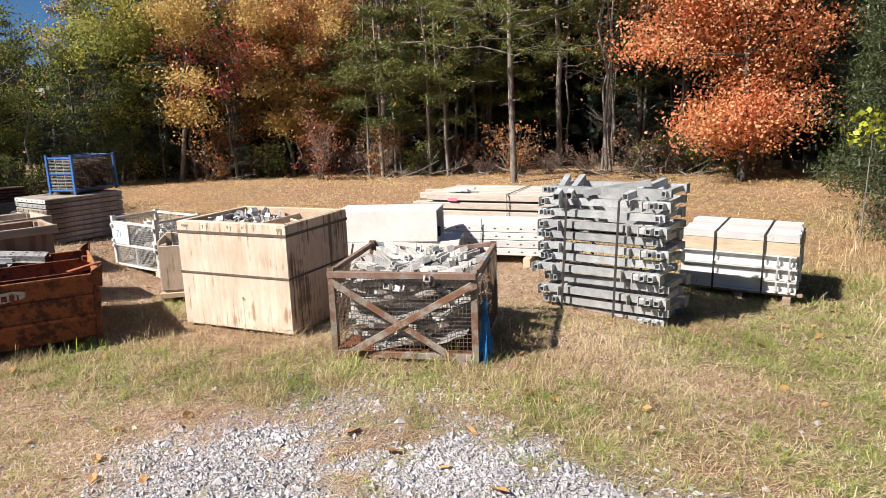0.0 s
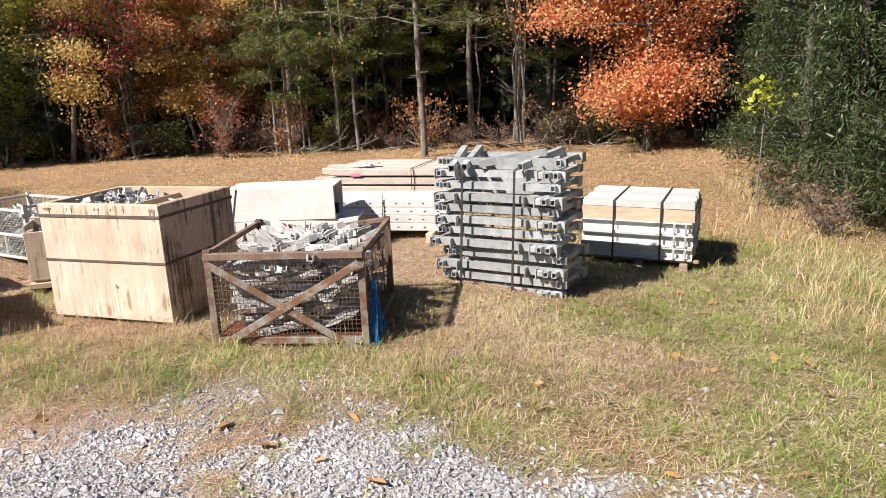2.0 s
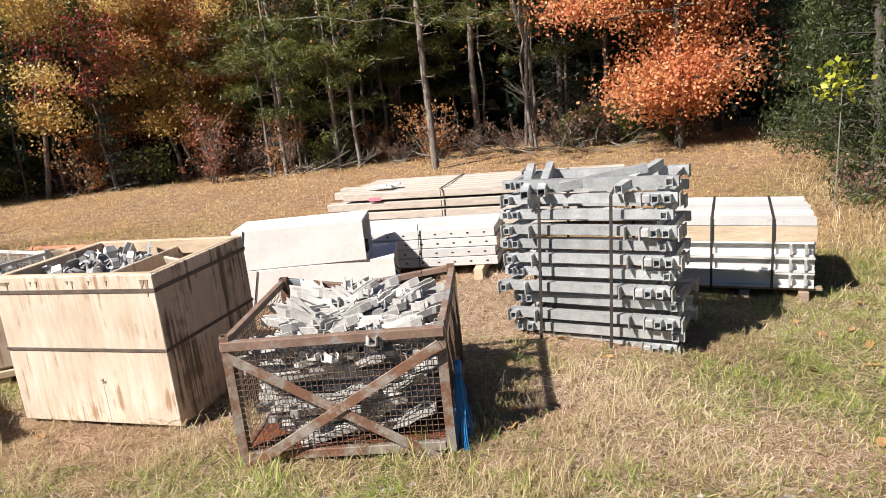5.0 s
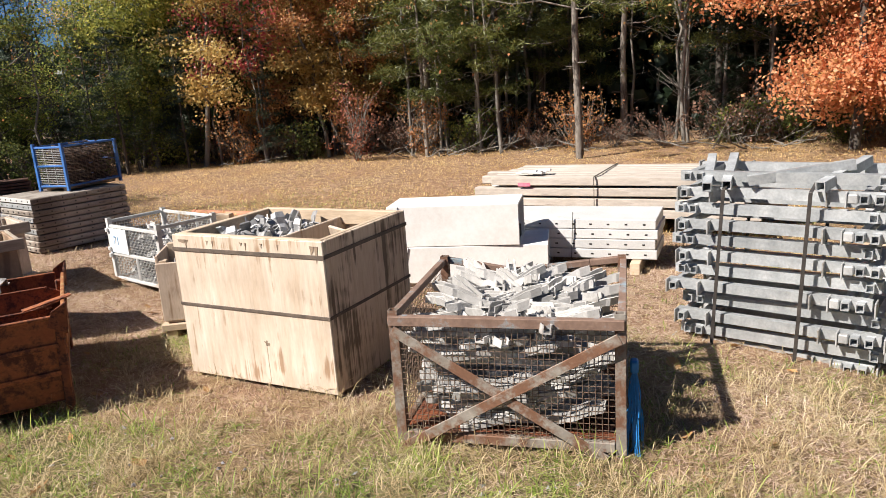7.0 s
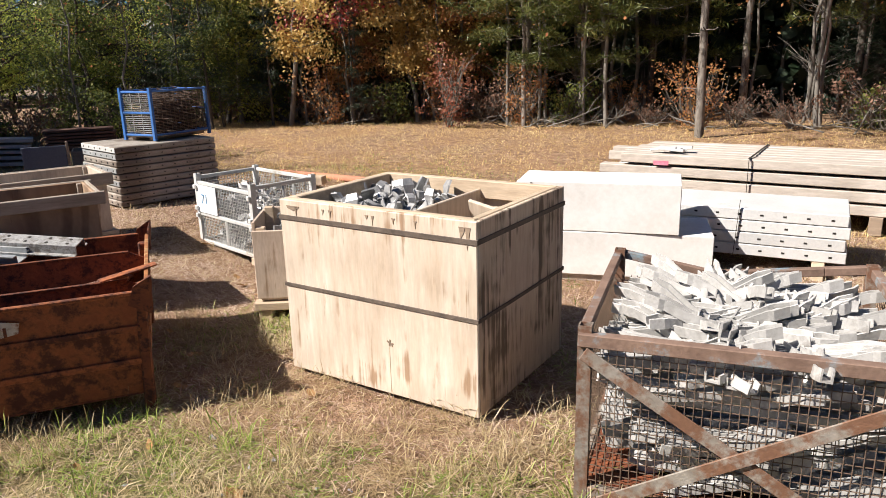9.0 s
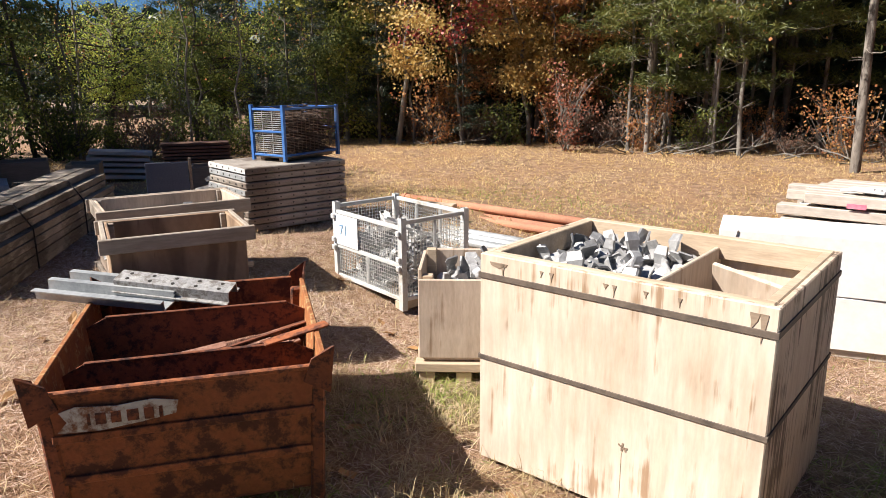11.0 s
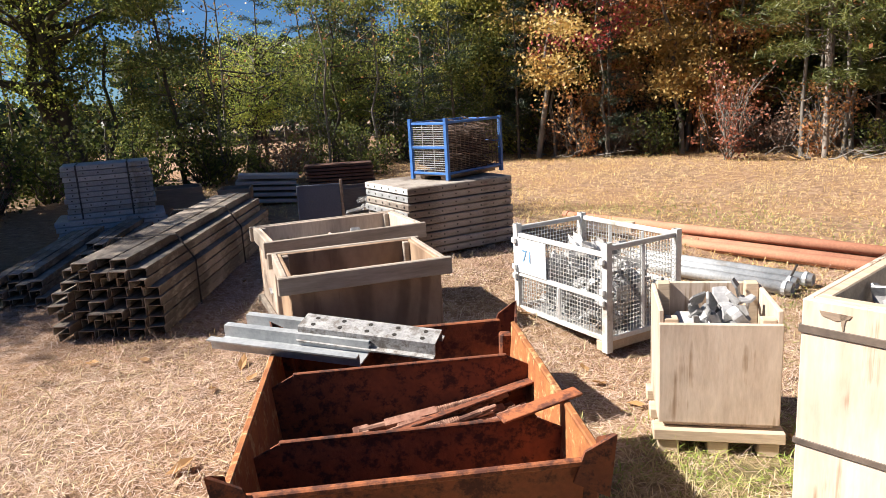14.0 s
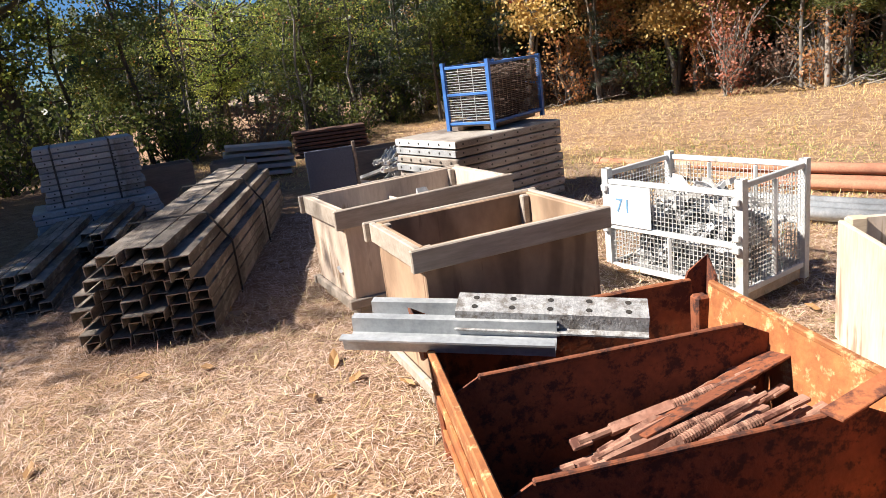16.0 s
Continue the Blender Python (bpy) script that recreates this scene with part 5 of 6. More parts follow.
# perforated aluminium panels on edge blocks
pa_m = pose(-1.45, 8.80, 0.10, 0, 0, -4)
for i in range(4):
    p = thing("aluminium_panel", "bright aluminium form panel with punched slots in a stack", "form panel", pa_m @ pose(jit(0.02) - 0.04 * (i % 2), jit(0.01), i * 0.085, 0, 0, 0), "aluminium panels in the stack")
    part("edge_frame", Geo().box((0, 0, 0.003), (1.5, 0.6, 0.082), 0.005), ALU, p)
    for j in range(10):
        x = 0.09 + j * 0.145
        part("slot", Geo().box((x, -0.002, 0.035), (x + 0.022, 0.004, 0.048), 0.001), HOLE_SHADE, p)
for x in (0.12, 1.28):
    solo("timber_block", Geo().box((x, -0.12, -0.10), (x + 0.08, 0.62, 0.0)), LUMBER_TAN, "timber block under the aluminium panels", "timber").matrix_basis = pa_m
br = solo("loose_rod", Geo().rod((0.25, -0.03, 0.34), (0.62, -0.06, 0.0), 0.008, 6), GALV_DULL, "loose steel rod leaning on the aluminium panels", "rod")
br.matrix_basis = pa_m
st = thing("steel_strap", "dark strap on the aluminium panels", "strap", pa_m)
part("strap_side", Geo().bar((0.78, -0.012, 0.0), (0.80, -0.012, 0.40), 0.003, 0.016, 0.001, (0, 1, 0)), STRAP, st)

# long lumber and profiles behind
lb_m = pose(-1.88, 10.35, 0.16, 0, 0, -8)
for r in range(4):
    for k in range(7):
        mat = (LUMBER_GREY, ALU, LUMBER_GREY)[(r * 3 + k) % 3]
        if r == 1 and k % 2:
            continue
        ob = solo("long_plank", Geo().box((0, 0, 0), (2.9 + jit(0.15), 0.13, 0.085), 0.006), LUMBER_GREY if r == 3 else mat, "pale weathered plank in a long stack in the field", "plank")
        tagged(ob, group="planks in the long stack")
        ob.matrix_basis = lb_m @ pose(jit(0.14), 0.02 + k * 0.15, r * 0.108 + jit(0.004), jit(2.5), 0, jit(0.7))
st = thing("steel_strap", "dark strap on the long planks", "strap", lb_m)
part("strap_side", Geo().bar((1.25, -0.01, 0.0), (1.25, -0.01, 0.42), 0.003, 0.02, 0.001, (0, 1, 0)), STRAP, st)
part("strap_top", Geo().box((1.24, -0.01, 0.42), (1.26, 1.06, 0.424), 0.001), STRAP, st)
for x in (0.3, 2.2):
    solo("timber_bearer", Geo().box((x, 0, -0.16), (x + 0.1, 1.05, -0.003)), LUMBER_DARK, "timber bearer under the long planks", "timber").matrix_basis = lb_m
for i in range(5):
    ob = solo("offcut", Geo().box((-0.12, -0.03, -0.012), (0.12, 0.03, 0.012), 0.004), ALU, "small pale offcut lying on the planks", "offcut")
    tagged(ob, group="offcuts on the planks")
    ob.matrix_basis = lb_m @ pose(0.55 + jit(0.1), 0.2 + jit(0.1), 0.445 + jit(0.004), jit(6), jit(6), jit(40))
pk = solo("paint_mark", Geo().box((0.42, -0.004, 0.32), (0.56, -0.001, 0.36), 0.001), surface("pink_paint", (0.6, 0.12, 0.2), (0.7, 0.25, 0.32), None, 12, bump=0, vary=0), "pink sprayed mark on the planks", "paint mark")
pk.matrix_basis = lb_m
solo("field_board", Geo().box((0, 0, 0), (0.75, 0.12, 0.05)), LUMBER_TAN, "pale board lying in the field", "board").matrix_basis = at(-1.0, 12.9, -2, 0.01)


# pipes behind the mesh container
def pipe(a, b, r, mat, label, group):
    p = thing("pipe", label, "pipe", Matrix(), group)
    g = Geo()
    a, b = Vector(a), Vector(b)
    d = (b - a).normalized()
    u = d.orthogonal().normalized()
    w = d.cross(u)
    n = 14
    verts = []
    for q, rad in ((a, r), (b, r), (b, r * 0.82), (a, r * 0.82)):
        verts += [q + (u * math.cos(2 * math.pi * i / n) + w * math.sin(2 * math.pi * i / n)) * rad for i in range(n)]
    faces = []
    for s in range(4):
        t = (s + 1) % 4
        faces += [(s * n + i, s * n + (i + 1) % n, t * n + (i + 1) % n, t * n + i) for i in range(n)]
    g.add(verts, faces)
    part("tube", g, mat, p, smooth=True)
    for q in (a + d * 0.05, b - d * 0.05):
        part("collar", Geo().rod(q - d * 0.012, q + d * 0.012, r * 1.18, 12), mat, p)


for k in range(4):
    z = ground_z(-4, 10) + 0.05 + (0.085 if k == 3 else 0)
    y = 10.55 - k * 0.15 + (0.37 if k == 3 else 0)
    pipe((-5.9 + jit(0.2), y + 0.12, z + 0.02), (-2.2 + jit(0.3), y - 0.35, z), 0.045, PIPE_RED, "long rusty red pipe lying in the grass", "rusty pipes")
for k in range(3):
    pipe((-5.2 + jit(0.1), 9.62 - k * 0.15, 0.10), (-3.3 + jit(0.12), 9.45 - k * 0.15, 0.06), 0.046, GALV, "galvanised pipe lying in the grass", "galvanised pipes")
solo("hook", Geo().rod((-3.4, 9.3, 0.1), (-3.36, 9.3, 0.2), 0.008, 6), STRAP, "small dark hook on the pipes", "hook")
solo("timber_bearer", Geo().box((0, 0, 0), (0.5, 0.12, 0.09)), LUMBER_TAN, "board lying by the form panels", "timber").matrix_basis = at(-5.3, 9.7, 8)


# ---- trees and undergrowth ----
def limb(g, p, q, r0, r1, n=6, bend=0.06, steps=3, rr=R):
    """A tapered, slightly crooked limb; returns its points."""
    p, q = Vector(p), Vector(q)
    L = (q - p).length
    pts = [p]
    for i in range(1, steps + 1):
        t = i / steps
        w = p.lerp(q, t) + (Vector((rr.uniform(-1, 1), rr.uniform(-1, 1), rr.uniform(-1, 1))) * bend * L * (1 - abs(2 * t - 1)) if i < steps else Vector())
        pts.append(w)
    d = (q - p).normalized()
    u = d.orthogonal().normalized()
    w = d.cross(u)
    ring = [(math.cos(2 * math.pi * k / n), math.sin(2 * math.pi * k / n)) for k in range(n)]
    verts = [c + (u * a + w * b) * (r0 + (r1 - r0) * i / steps) for i, c in enumerate(pts) for a, b in ring]
    g.add(verts, [(i * n + k, i * n + (k + 1) % n, (i + 1) * n + (k + 1) % n, (i + 1) * n + k) for i in range(steps) for k in range(n)])
    return pts


def tree_at(ob_parts, name, label, category, m, group=""):
    t = thing(name, label, category, m, group)
    for nm, me, lab in ob_parts:
        part(nm, me, None, t, lab)
    return t


def broad_tree(seed, h, rad, low, n_leaf, size, bark, leaf, trunk_r, stems=1, lean=0.1, n_limb=16):
    """Trunk, limbs and twigs with leaves gathered round the twig ends."""
    rr, rng = random.Random(seed), np.random.default_rng(seed)
    g, ends = Geo(), []
    for s in range(stems):
        top = Vector((rr.uniform(-lean, lean) * h, rr.uniform(-lean, lean) * h, h * rr.uniform(0.86, 1.0)))
        base = Vector((rr.uniform(-0.2, 0.2), rr.uniform(-0.2, 0.2), -0.1)) if stems > 1 else Vector((0, 0, -0.1))
        tr = limb(g, base, top, trunk_r, trunk_r * 0.2, 8, 0.04, 7, rr)
        for k in range(n_limb // stems):
            z = rr.uniform(low, 0.97)
            i = min(6, int(z * 7))
            p = tr[i].lerp(tr[i + 1], z * 7 - i)
            a = rr.uniform(0, 2 * math.pi)
            reach = rad * (0.45 + 0.75 * math.sin(math.pi * min(1, 0.25 + 0.75 * (1 - (z - low) / (1.001 - low))))) * rr.uniform(0.45, 1.1)
            q = p + Vector((math.cos(a) * reach, math.sin(a) * reach, reach * rr.uniform(-0.1, 0.55)))
            lp = limb(g, p, q, trunk_r * 0.36, trunk_r * 0.08, 5, 0.1, 3, rr)
            for w in range(5):
                o = lp[rr.randrange(1, 4)]
                e = o + Vector((rr.uniform(-1, 1), rr.uniform(-1, 1), rr.uniform(-0.6, 0.8))) * rad * 0.3
                limb(g, o, e, trunk_r * 0.09, trunk_r * 0.03, 4, 0.1, 2, rr)
                ends += [(o + (e - o) * t, rad * 0.13) for t in (0.5, 1.0)]
    idx = rng.integers(0, len(ends), n_leaf)
    c = np.array([tuple(ends[i][0]) for i in idx]) + rng.normal(size=(n_leaf, 3)) * np.array([ends[i][1] for i in idx])[:, None] * np.array([1.2, 1.2, 0.7])
    c[:, 2] = np.maximum(c[:, 2], 0.05)
    return [("trunk", g.mesh("trunk", bark, True), ""), ("crown", leafy("crown", c, size, leaf, rng, 0.25), "")]


def needle_mesh(ends, per, length, mat, rng, spread=0.10):
    """Tufts of long needles round the ends."""
    n = len(ends) * per
    c = np.repeat(np.array(ends), per, 0) + rng.normal(size=(n, 3)) * spread * np.array([1, 1, 0.55])
    d = unit(rng, n)
    d[:, 2] = np.abs(d[:, 2]) * 0.7 + 0.1
    d *= length * rng.uniform(0.6, 1.2, (n, 1)) * 0.5
    b = np.cross(d, unit(rng, n))
    b = b / (np.linalg.norm(b, axis=1, keepdims=True) + 1e-9) * length * 0.10
    return flakes("crown", c, d, b, mat)


def pine_tree(seed, h, low, rad, trunk_r, needles, bark, per=34, stubs=10, whorls=13, needle=0.17):
    rr, rng = random.Random(seed), np.random.default_rng(seed)
    g, ends = Geo(), []
    tr = limb(g, (0, 0, -0.1), (rr.uniform(-0.02, 0.02) * h, rr.uniform(-0.02, 0.02) * h, h), trunk_r, trunk_r * 0.22, 10, 0.008, 8, rr)

    def on(z):
        i = min(7, int(z * 8))
        return tr[i].lerp(tr[i + 1], z * 8 - i)
    for k in range(stubs):
        p = on(rr.uniform(0.12, low + 0.12))
        a = rr.uniform(0, 2 * math.pi)
        L = rr.uniform(0.1, 0.55)
        limb(g, p, p + Vector((math.cos(a) * L, math.sin(a) * L, rr.uniform(-0.1, 0.2) * L)), trunk_r * 0.16, trunk_r * 0.05, 5, 0.12, 3, rr)
    for k in range(whorls):
        z = low + (1 - low) * (k + rr.random()) / whorls
        p = on(min(0.99, z))
        for j in range(rr.choice((2, 3, 4))):
            a = rr.uniform(0, 2 * math.pi)
            L = rad * (1.1 - 0.75 * (z - low) / (1 - low)) * rr.uniform(0.6, 1.15)
            q = p + Vector((math.cos(a) * L, math.sin(a) * L, L * rr.uniform(-0.15, 0.3)))
            lp = limb(g, p, q, trunk_r * 0.22, trunk_r * 0.05, 5, 0.08, 4, rr)
            for w in range(7):
                o = lp[rr.randrange(2, 5)]
                e = o + Vector((rr.uniform(-1, 1), rr.uniform(-1, 1), rr.uniform(-0.2, 0.35))) * L * 0.33
                limb(g, o, e, trunk_r * 0.05, trunk_r * 0.025, 4, 0.05, 1, rr)
                ends.append(tuple(e))
    return [("trunk", g.mesh("trunk", bark, True), ""), ("crown", needle_mesh(ends, per, needle, needles, rng), "")]


def cedar_tree(seed, h, rad, n, mat):
    """Dense evergreen clothed to the ground in drooping sprays."""
    rr, rng = random.Random(seed), np.random.default_rng(seed)
    g = Geo()
    limb(g, (0, 0, -0.1), (0, 0, h), 0.09, 0.02, 7, 0.02, 5, rr)
    cs = []
    m = 190
    for k in range(m):
        z = h * (0.03 + 0.95 * (k + rr.random()) / m)
        a = rr.uniform(0, 2 * math.pi)
        L = rad * (1 - z / h * 0.8) * rr.uniform(0.55, 1.15)
        p, q = Vector((0, 0, z)), Vector((math.cos(a) * L, math.sin(a) * L, z + L * rr.uniform(-0.15, 0.35)))
        limb(g, p, q, 0.018, 0.005, 4, 0.06, 2, rr)
        for t in (0.55, 0.75, 0.9, 1.0):
            cs.append(tuple(p.lerp(q, t)))
    per = n // len(cs)
    c = np.repeat(np.array(cs), per, 0)
    c += rng.normal(size=c.shape) * np.array([0.11, 0.11, 0.09])
    c[:, 2] = np.maximum(c[:, 2], 0.03)
    d = unit(rng, len(c))
    d[:, 2] -= 0.7
    d /= np.linalg.norm(d, axis=1, keepdims=True)
    b = np.cross(d, unit(rng, len(c)))
    s = rng.uniform(0.025, 0.055, (len(c), 1))
    return [("trunk", g.mesh("trunk", BARK_DARK, True), ""), ("crown", flakes("crown", c, d * s, b * s * 0.5, mat), "")]


def shrub(seed, h, rad, n, size, leaf, bark):
    rr, rng = random.Random(seed), np.random.default_rng(seed)
    g, ends = Geo(), []
    for k in range(16):
        a, L = rr.uniform(0, 2 * math.pi), rr.uniform(0.3, 1.0)
        q = Vector((math.cos(a) * rad * L, math.sin(a) * rad * L, h * rr.uniform(0.5, 1.0)))
        lp = limb(g, (rr.uniform(-0.08, 0.08), rr.uniform(-0.08, 0.08), -0.05), q, 0.014, 0.004, 5, 0.12, 4, rr)
        for w in range(5):
            e = lp[rr.randrange(1, 5)] + Vector((rr.uniform(-1, 1), rr.uniform(-1, 1), rr.uniform(-0.3, 0.9))) * 0.28 * rad
            limb(g, lp[rr.randrange(1, 4)], e, 0.006, 0.002, 4, 0.1, 2, rr)
            ends.append(tuple(e))
    idx = rng.integers(0, len(ends), n)
    c = np.array(ends)[idx] + rng.normal(size=(n, 3)) * 0.1 * rad
    c[:, 2] = np.maximum(c[:, 2], 0.03)
    return [("stem", g.mesh("stem", bark, True), ""), ("crown", leafy("crown", c, size, leaf, rng), "")]


def pole_tree(seed, h):
    """Slender bare understorey tree."""
    rr = random.Random(seed)
    g = Geo()
    tr = limb(g, (0, 0, -0.1), (rr.uniform(-0.25, 0.25), rr.uniform(-0.25, 0.25), h), 0.04, 0.012, 7, 0.03, 6, rr)
    for k in range(12):
        p = tr[rr.randrange(1, 6)]
        a = rr.uniform(0, 2 * math.pi)
        L = rr.uniform(0.25, 0.9)
        lp = limb(g, p, p + Vector((math.cos(a) * L, math.sin(a) * L, L * rr.uniform(0.1, 0.9))), 0.011, 0.003, 4, 0.1, 3, rr)
        limb(g, lp[1], lp[1] + Vector((rr.uniform(-1, 1), rr.uniform(-1, 1), rr.uniform(0, 1))) * 0.25, 0.005, 0.002, 4, 0.1, 2, rr)
    rng = np.random.default_rng(seed)
    c = np.array([tuple(tr[i]) for i in rng.integers(3, 7, 160)]) + rng.normal(size=(160, 3)) * np.array([0.5, 0.5, 0.35])
    return [("trunk", g.mesh("trunk", BARK_GREY, True), ""), ("crown", leafy("crown", c, 0.08, RUSSET, rng), "")]


LONE = pine_tree(3, 7.5, 0.36, 2.1, 0.08, NEEDLES, BARK_PINE, 60, 16, 18)
PINES = [pine_tree(11, 7.5, 0.30, 1.5, 0.085, NEEDLES, BARK_PINE), pine_tree(12, 8.0, 0.22, 1.4, 0.08, NEEDLES, BARK_DARK), pine_tree(13, 4.4, 0.22, 1.25, 0.05, NEEDLES, BARK_PINE, 46, 6, 9)]
DARKS = [pine_tree(21, 8.5, 0.18, 1.7, 0.10, NEEDLES_DARK_SHADED, BARK_DARK, 13, 6, 16, 0.26), pine_tree(22, 8.0, 0.12, 1.6, 0.09, NEEDLES_DARK_SHADED, BARK_DARK, 13, 6, 16, 0.26)]
YELLOWS = [broad_tree(31, 5.2, 1.25, 0.26, 12000, 0.062, BARK_GREY, YELLOW, 0.055), broad_tree(32, 4.6, 1.05, 0.28, 10000, 0.062, BARK_GREY, YELLOW, 0.05)]
RUSSETS = [broad_tree(33, 4.8, 1.15, 0.2, 10000, 0.06, BARK_GREY, RUSSET, 0.05), broad_tree(34, 3.8, 1.0, 0.2, 8000, 0.06, BARK_GREY, RUSSET, 0.04)]
REDS = [broad_tree(35, 3.3, 0.75, 0.5, 700, 0.07, BARK_GREY, RED, 0.03)]
GREENS = [broad_tree(36, 5.5, 1.35, 0.12, 9000, 0.07, BARK_DARK, GREEN, 0.06), broad_tree(37, 4.2, 1.2, 0.1, 7500, 0.07, BARK_DARK, GREEN, 0.05)]
OLIVES = [broad_tree(38, 5.2, 1.25, 0.10, 9500, 0.066, BARK_GREY, OLIVE, 0.05)]
POLES = [pole_tree(s, h) for s, h in ((41, 5.6), (42, 4.8), (43, 6.2))]
MAPLE_T = broad_tree(51, 5.2, 1.75, 0.14, 70000, 0.066, BARK_DARK, MAPLE, 0.085, 1, 0.03, 40)
OAKS = [broad_tree(53, 6.6, 2.6, 0.30, 15000, 0.09, BARK_DARK, OAK_LEAF, 0.23, 3, 0.16, 48), broad_tree(54, 5.6, 2.2, 0.28, 12500, 0.085, BARK_DARK, OAK_LEAF, 0.18, 2, 0.12, 40)]
SHADE_TREE = broad_tree(55, 10.5, 2.5, 0.42, 34000, 0.11, BARK_DARK, OAK_LEAF, 0.17, 1, 0.04, 46)
CEDARS = [cedar_tree(61, 5.2, 1.25, 30000, CEDAR), cedar_tree(62, 4.2, 1.1, 26000, CEDAR)]
SHRUBS = [shrub(71, 1.25, 0.8, 1300, 0.06, RUSSET, BARK_GREY), shrub(72, 0.8, 0.7, 900, 0.06, DRY_BRUSH, BARK_GREY), shrub(73, 1.0, 0.8, 1500, 0.07, GREEN, BARK_DARK)]
REDBUSH = shrub(74, 1.4, 0.75, 1100, 0.055, foliage("dusky_red_leaves", [(0.24, 0.07, 0.05), (0.34, 0.13, 0.08), (0.2, 0.1, 0.06)], 0.3), BARK_GREY)


def plant(parts, name, label, category, x, y, s=1.0, yaw=None, group="", sz=None):
    m = pose(x, y, ground_z(x, y), 0, 0, R.uniform(0, 360) if yaw is None else yaw) @ Matrix.Diagonal((s, s, s if sz is None else sz, 1))
    return tree_at(parts, name, label, category, m, group)


plant(LONE, "pine_tree", "tall lone pine with a pale scaly trunk and dead stubs", "tree", -1.48, 15.35, 0.92, 20)
plant(MAPLE_T, "maple_tree", "bright orange maple in full autumn colour", "tree", 2.75, 15.4, 1.0, 40)
edge_trees = [
    (YELLOWS, "yellow_tree", "slender tree with golden yellow autumn leaves", [(-9.5, 15.7), (-7.2, 17.0), (-6.6, 18.0), (-8.4, 18.2), (-12.4, 18.0)]),
    (RUSSETS, "russet_tree", "slender tree with russet autumn leaves", [(-8.5, 16.9), (-6.9, 17.2), (-6.6, 18.6), (-9.8, 18.6), (-7.6, 18.3)]),
    (OLIVES, "olive_tree", "leafy tree turning from olive to tan", [(-10.9, 15.9), (-11.8, 16.4)]),
    (REDS, "red_tree", "small tree with crimson autumn leaves", [(-9.3, 16.0), (-8.3, 16.2)]),
    (GREENS, "green_tree", "leafy green tree at the edge of the wood", [(-11.3, 15.9), (-12.3, 16.2), (-9.9, 17.4), (-5.6, 18.4), (-9.2, 18.6)]),
    (PINES, "pine_tree", "green pine at the edge of the wood", [(-4.9, 17.3), (-3.4, 17.3), (-5.6, 19.5), (-1.0, 18.9), (0.9, 18.6), (-2.2, 19.4), (1.9, 18.9), (-2.8, 19.0), (-4.2, 18.6), (-7.9, 19.6), (-10.8, 18.8)]),
]
for meshes, nm, lab, spots in edge_trees:
    for i, (x, y) in enumerate(spots):
        plant(meshes[i % len(meshes)], nm, lab, "tree", x, y, R.uniform(0.9, 1.12), None, nm.replace("_", " ") + "s at the wood's edge")
for i in range(2):
    plant(PINES[2], "young_pine", "young pine with bright green boughs", "tree", (-4.75, -3.75)[i], (16.6, 17.0)[i], 1.0, None, "young pines")
for i in range(64):
    x = R.uniform(-12.5, 2.2)
    plant(POLES[i % 3], "slender_tree", "slender grey trunk at the edge of the wood", "tree", x, 16.6 + R.uniform(0, 3.5) + 0.05 * abs(x + 4), R.uniform(0.75, 1.1), None, "slender trunks at the wood's edge")
for i in range(46):
    x = -15 + 25 * (i + R.random()) / 46
    y = R.uniform(19.5, 27)
    s = R.uniform(0.85, 1.15)
    if x < -10.5:
        s *= 0.60
        y += 1.0
    plant(DARKS[i % 2], "forest_pine", "dark pine inside the wood", "tree", x, y, s, None, "pines inside the wood")
for (x, y, s) in ((-12.6, 17.0, 0.62), (-13.9, 17.8, 0.6), (-11.6, 17.2, 0.72), (-15.5, 16.2, 0.55), (-17.0, 15.0, 0.52), (-16.2, 17.5, 0.55), (-18.5, 13.6, 0.5)):
    plant(DARKS[int(x) % 2], "forest_pine", "dark feathery pine beyond the stacks", "tree", x, y, s, None, "pines beyond the stacks")
# The last four, mostly out of view, are added to shade the stacks.
for (x, y, s, k) in ((-15.2, 9.6, 0.72, 0), (-14.8, 13.0, 0.5, 1), (-13.4, 14.8, 0.46, 1), (-16.4, 7.6, 0.62, 1), (-12.4, 4.7, 0.9, 0), (-11.9, 3.5, 0.85, 1), (-14.0, 5.2, 0.85, 1), (-11.2, 4.5, 0.8, 1)):
    plant(OAKS[k], "leafy_tree", "large green tree turning yellow, with dark stems", "tree", x, y, s, None, "large leafy trees")
# High-crowned trees out of view, added so their shadow falls on the stacks.
for (x, y, s) in ((-14.2, 4.3, 0.9), (-13.4, 2.2, 0.8)):
    plant(SHADE_TREE, "leafy_tree", "unseen tall tree added beside the yard to shade the stacks", "tree", x, y, s, None, "large leafy trees")
for (x, y, s, k) in ((4.55, 12.2, 1.0, 0), (4.65, 10.8, 1.0, 1), (5.25, 9.5, 1.05, 0), (5.9, 8.2, 1.1, 1), (6.4, 10.9, 1.2, 0), (5.9, 13.2, 1.15, 1), (7.2, 8.9, 1.2, 0), (4.7, 14.0, 0.85, 1), (6.8, 6.9, 1.1, 0)):
    plant(CEDARS[k], "cedar_tree", "dense dark green cedar with drooping sprays", "tree", x, y, s, None, "cedars beside the field")
for (x, y, s) in ((3.9, 17.6, 1.0), (5.2, 16.6, 1.05), (2.4, 18.8, 1.0), (6.8, 15.2, 1.05), (8.2, 12.6, 1.1), (8.6, 10.0, 1.1), (1.4, 20.0, 1.0), (7.5, 17.5, 1.1)):
    plant(DARKS[int(x * 3) % 2], "forest_pine", "dark pine behind the cedars", "tree", x, y, s, None, "pines behind the cedars")
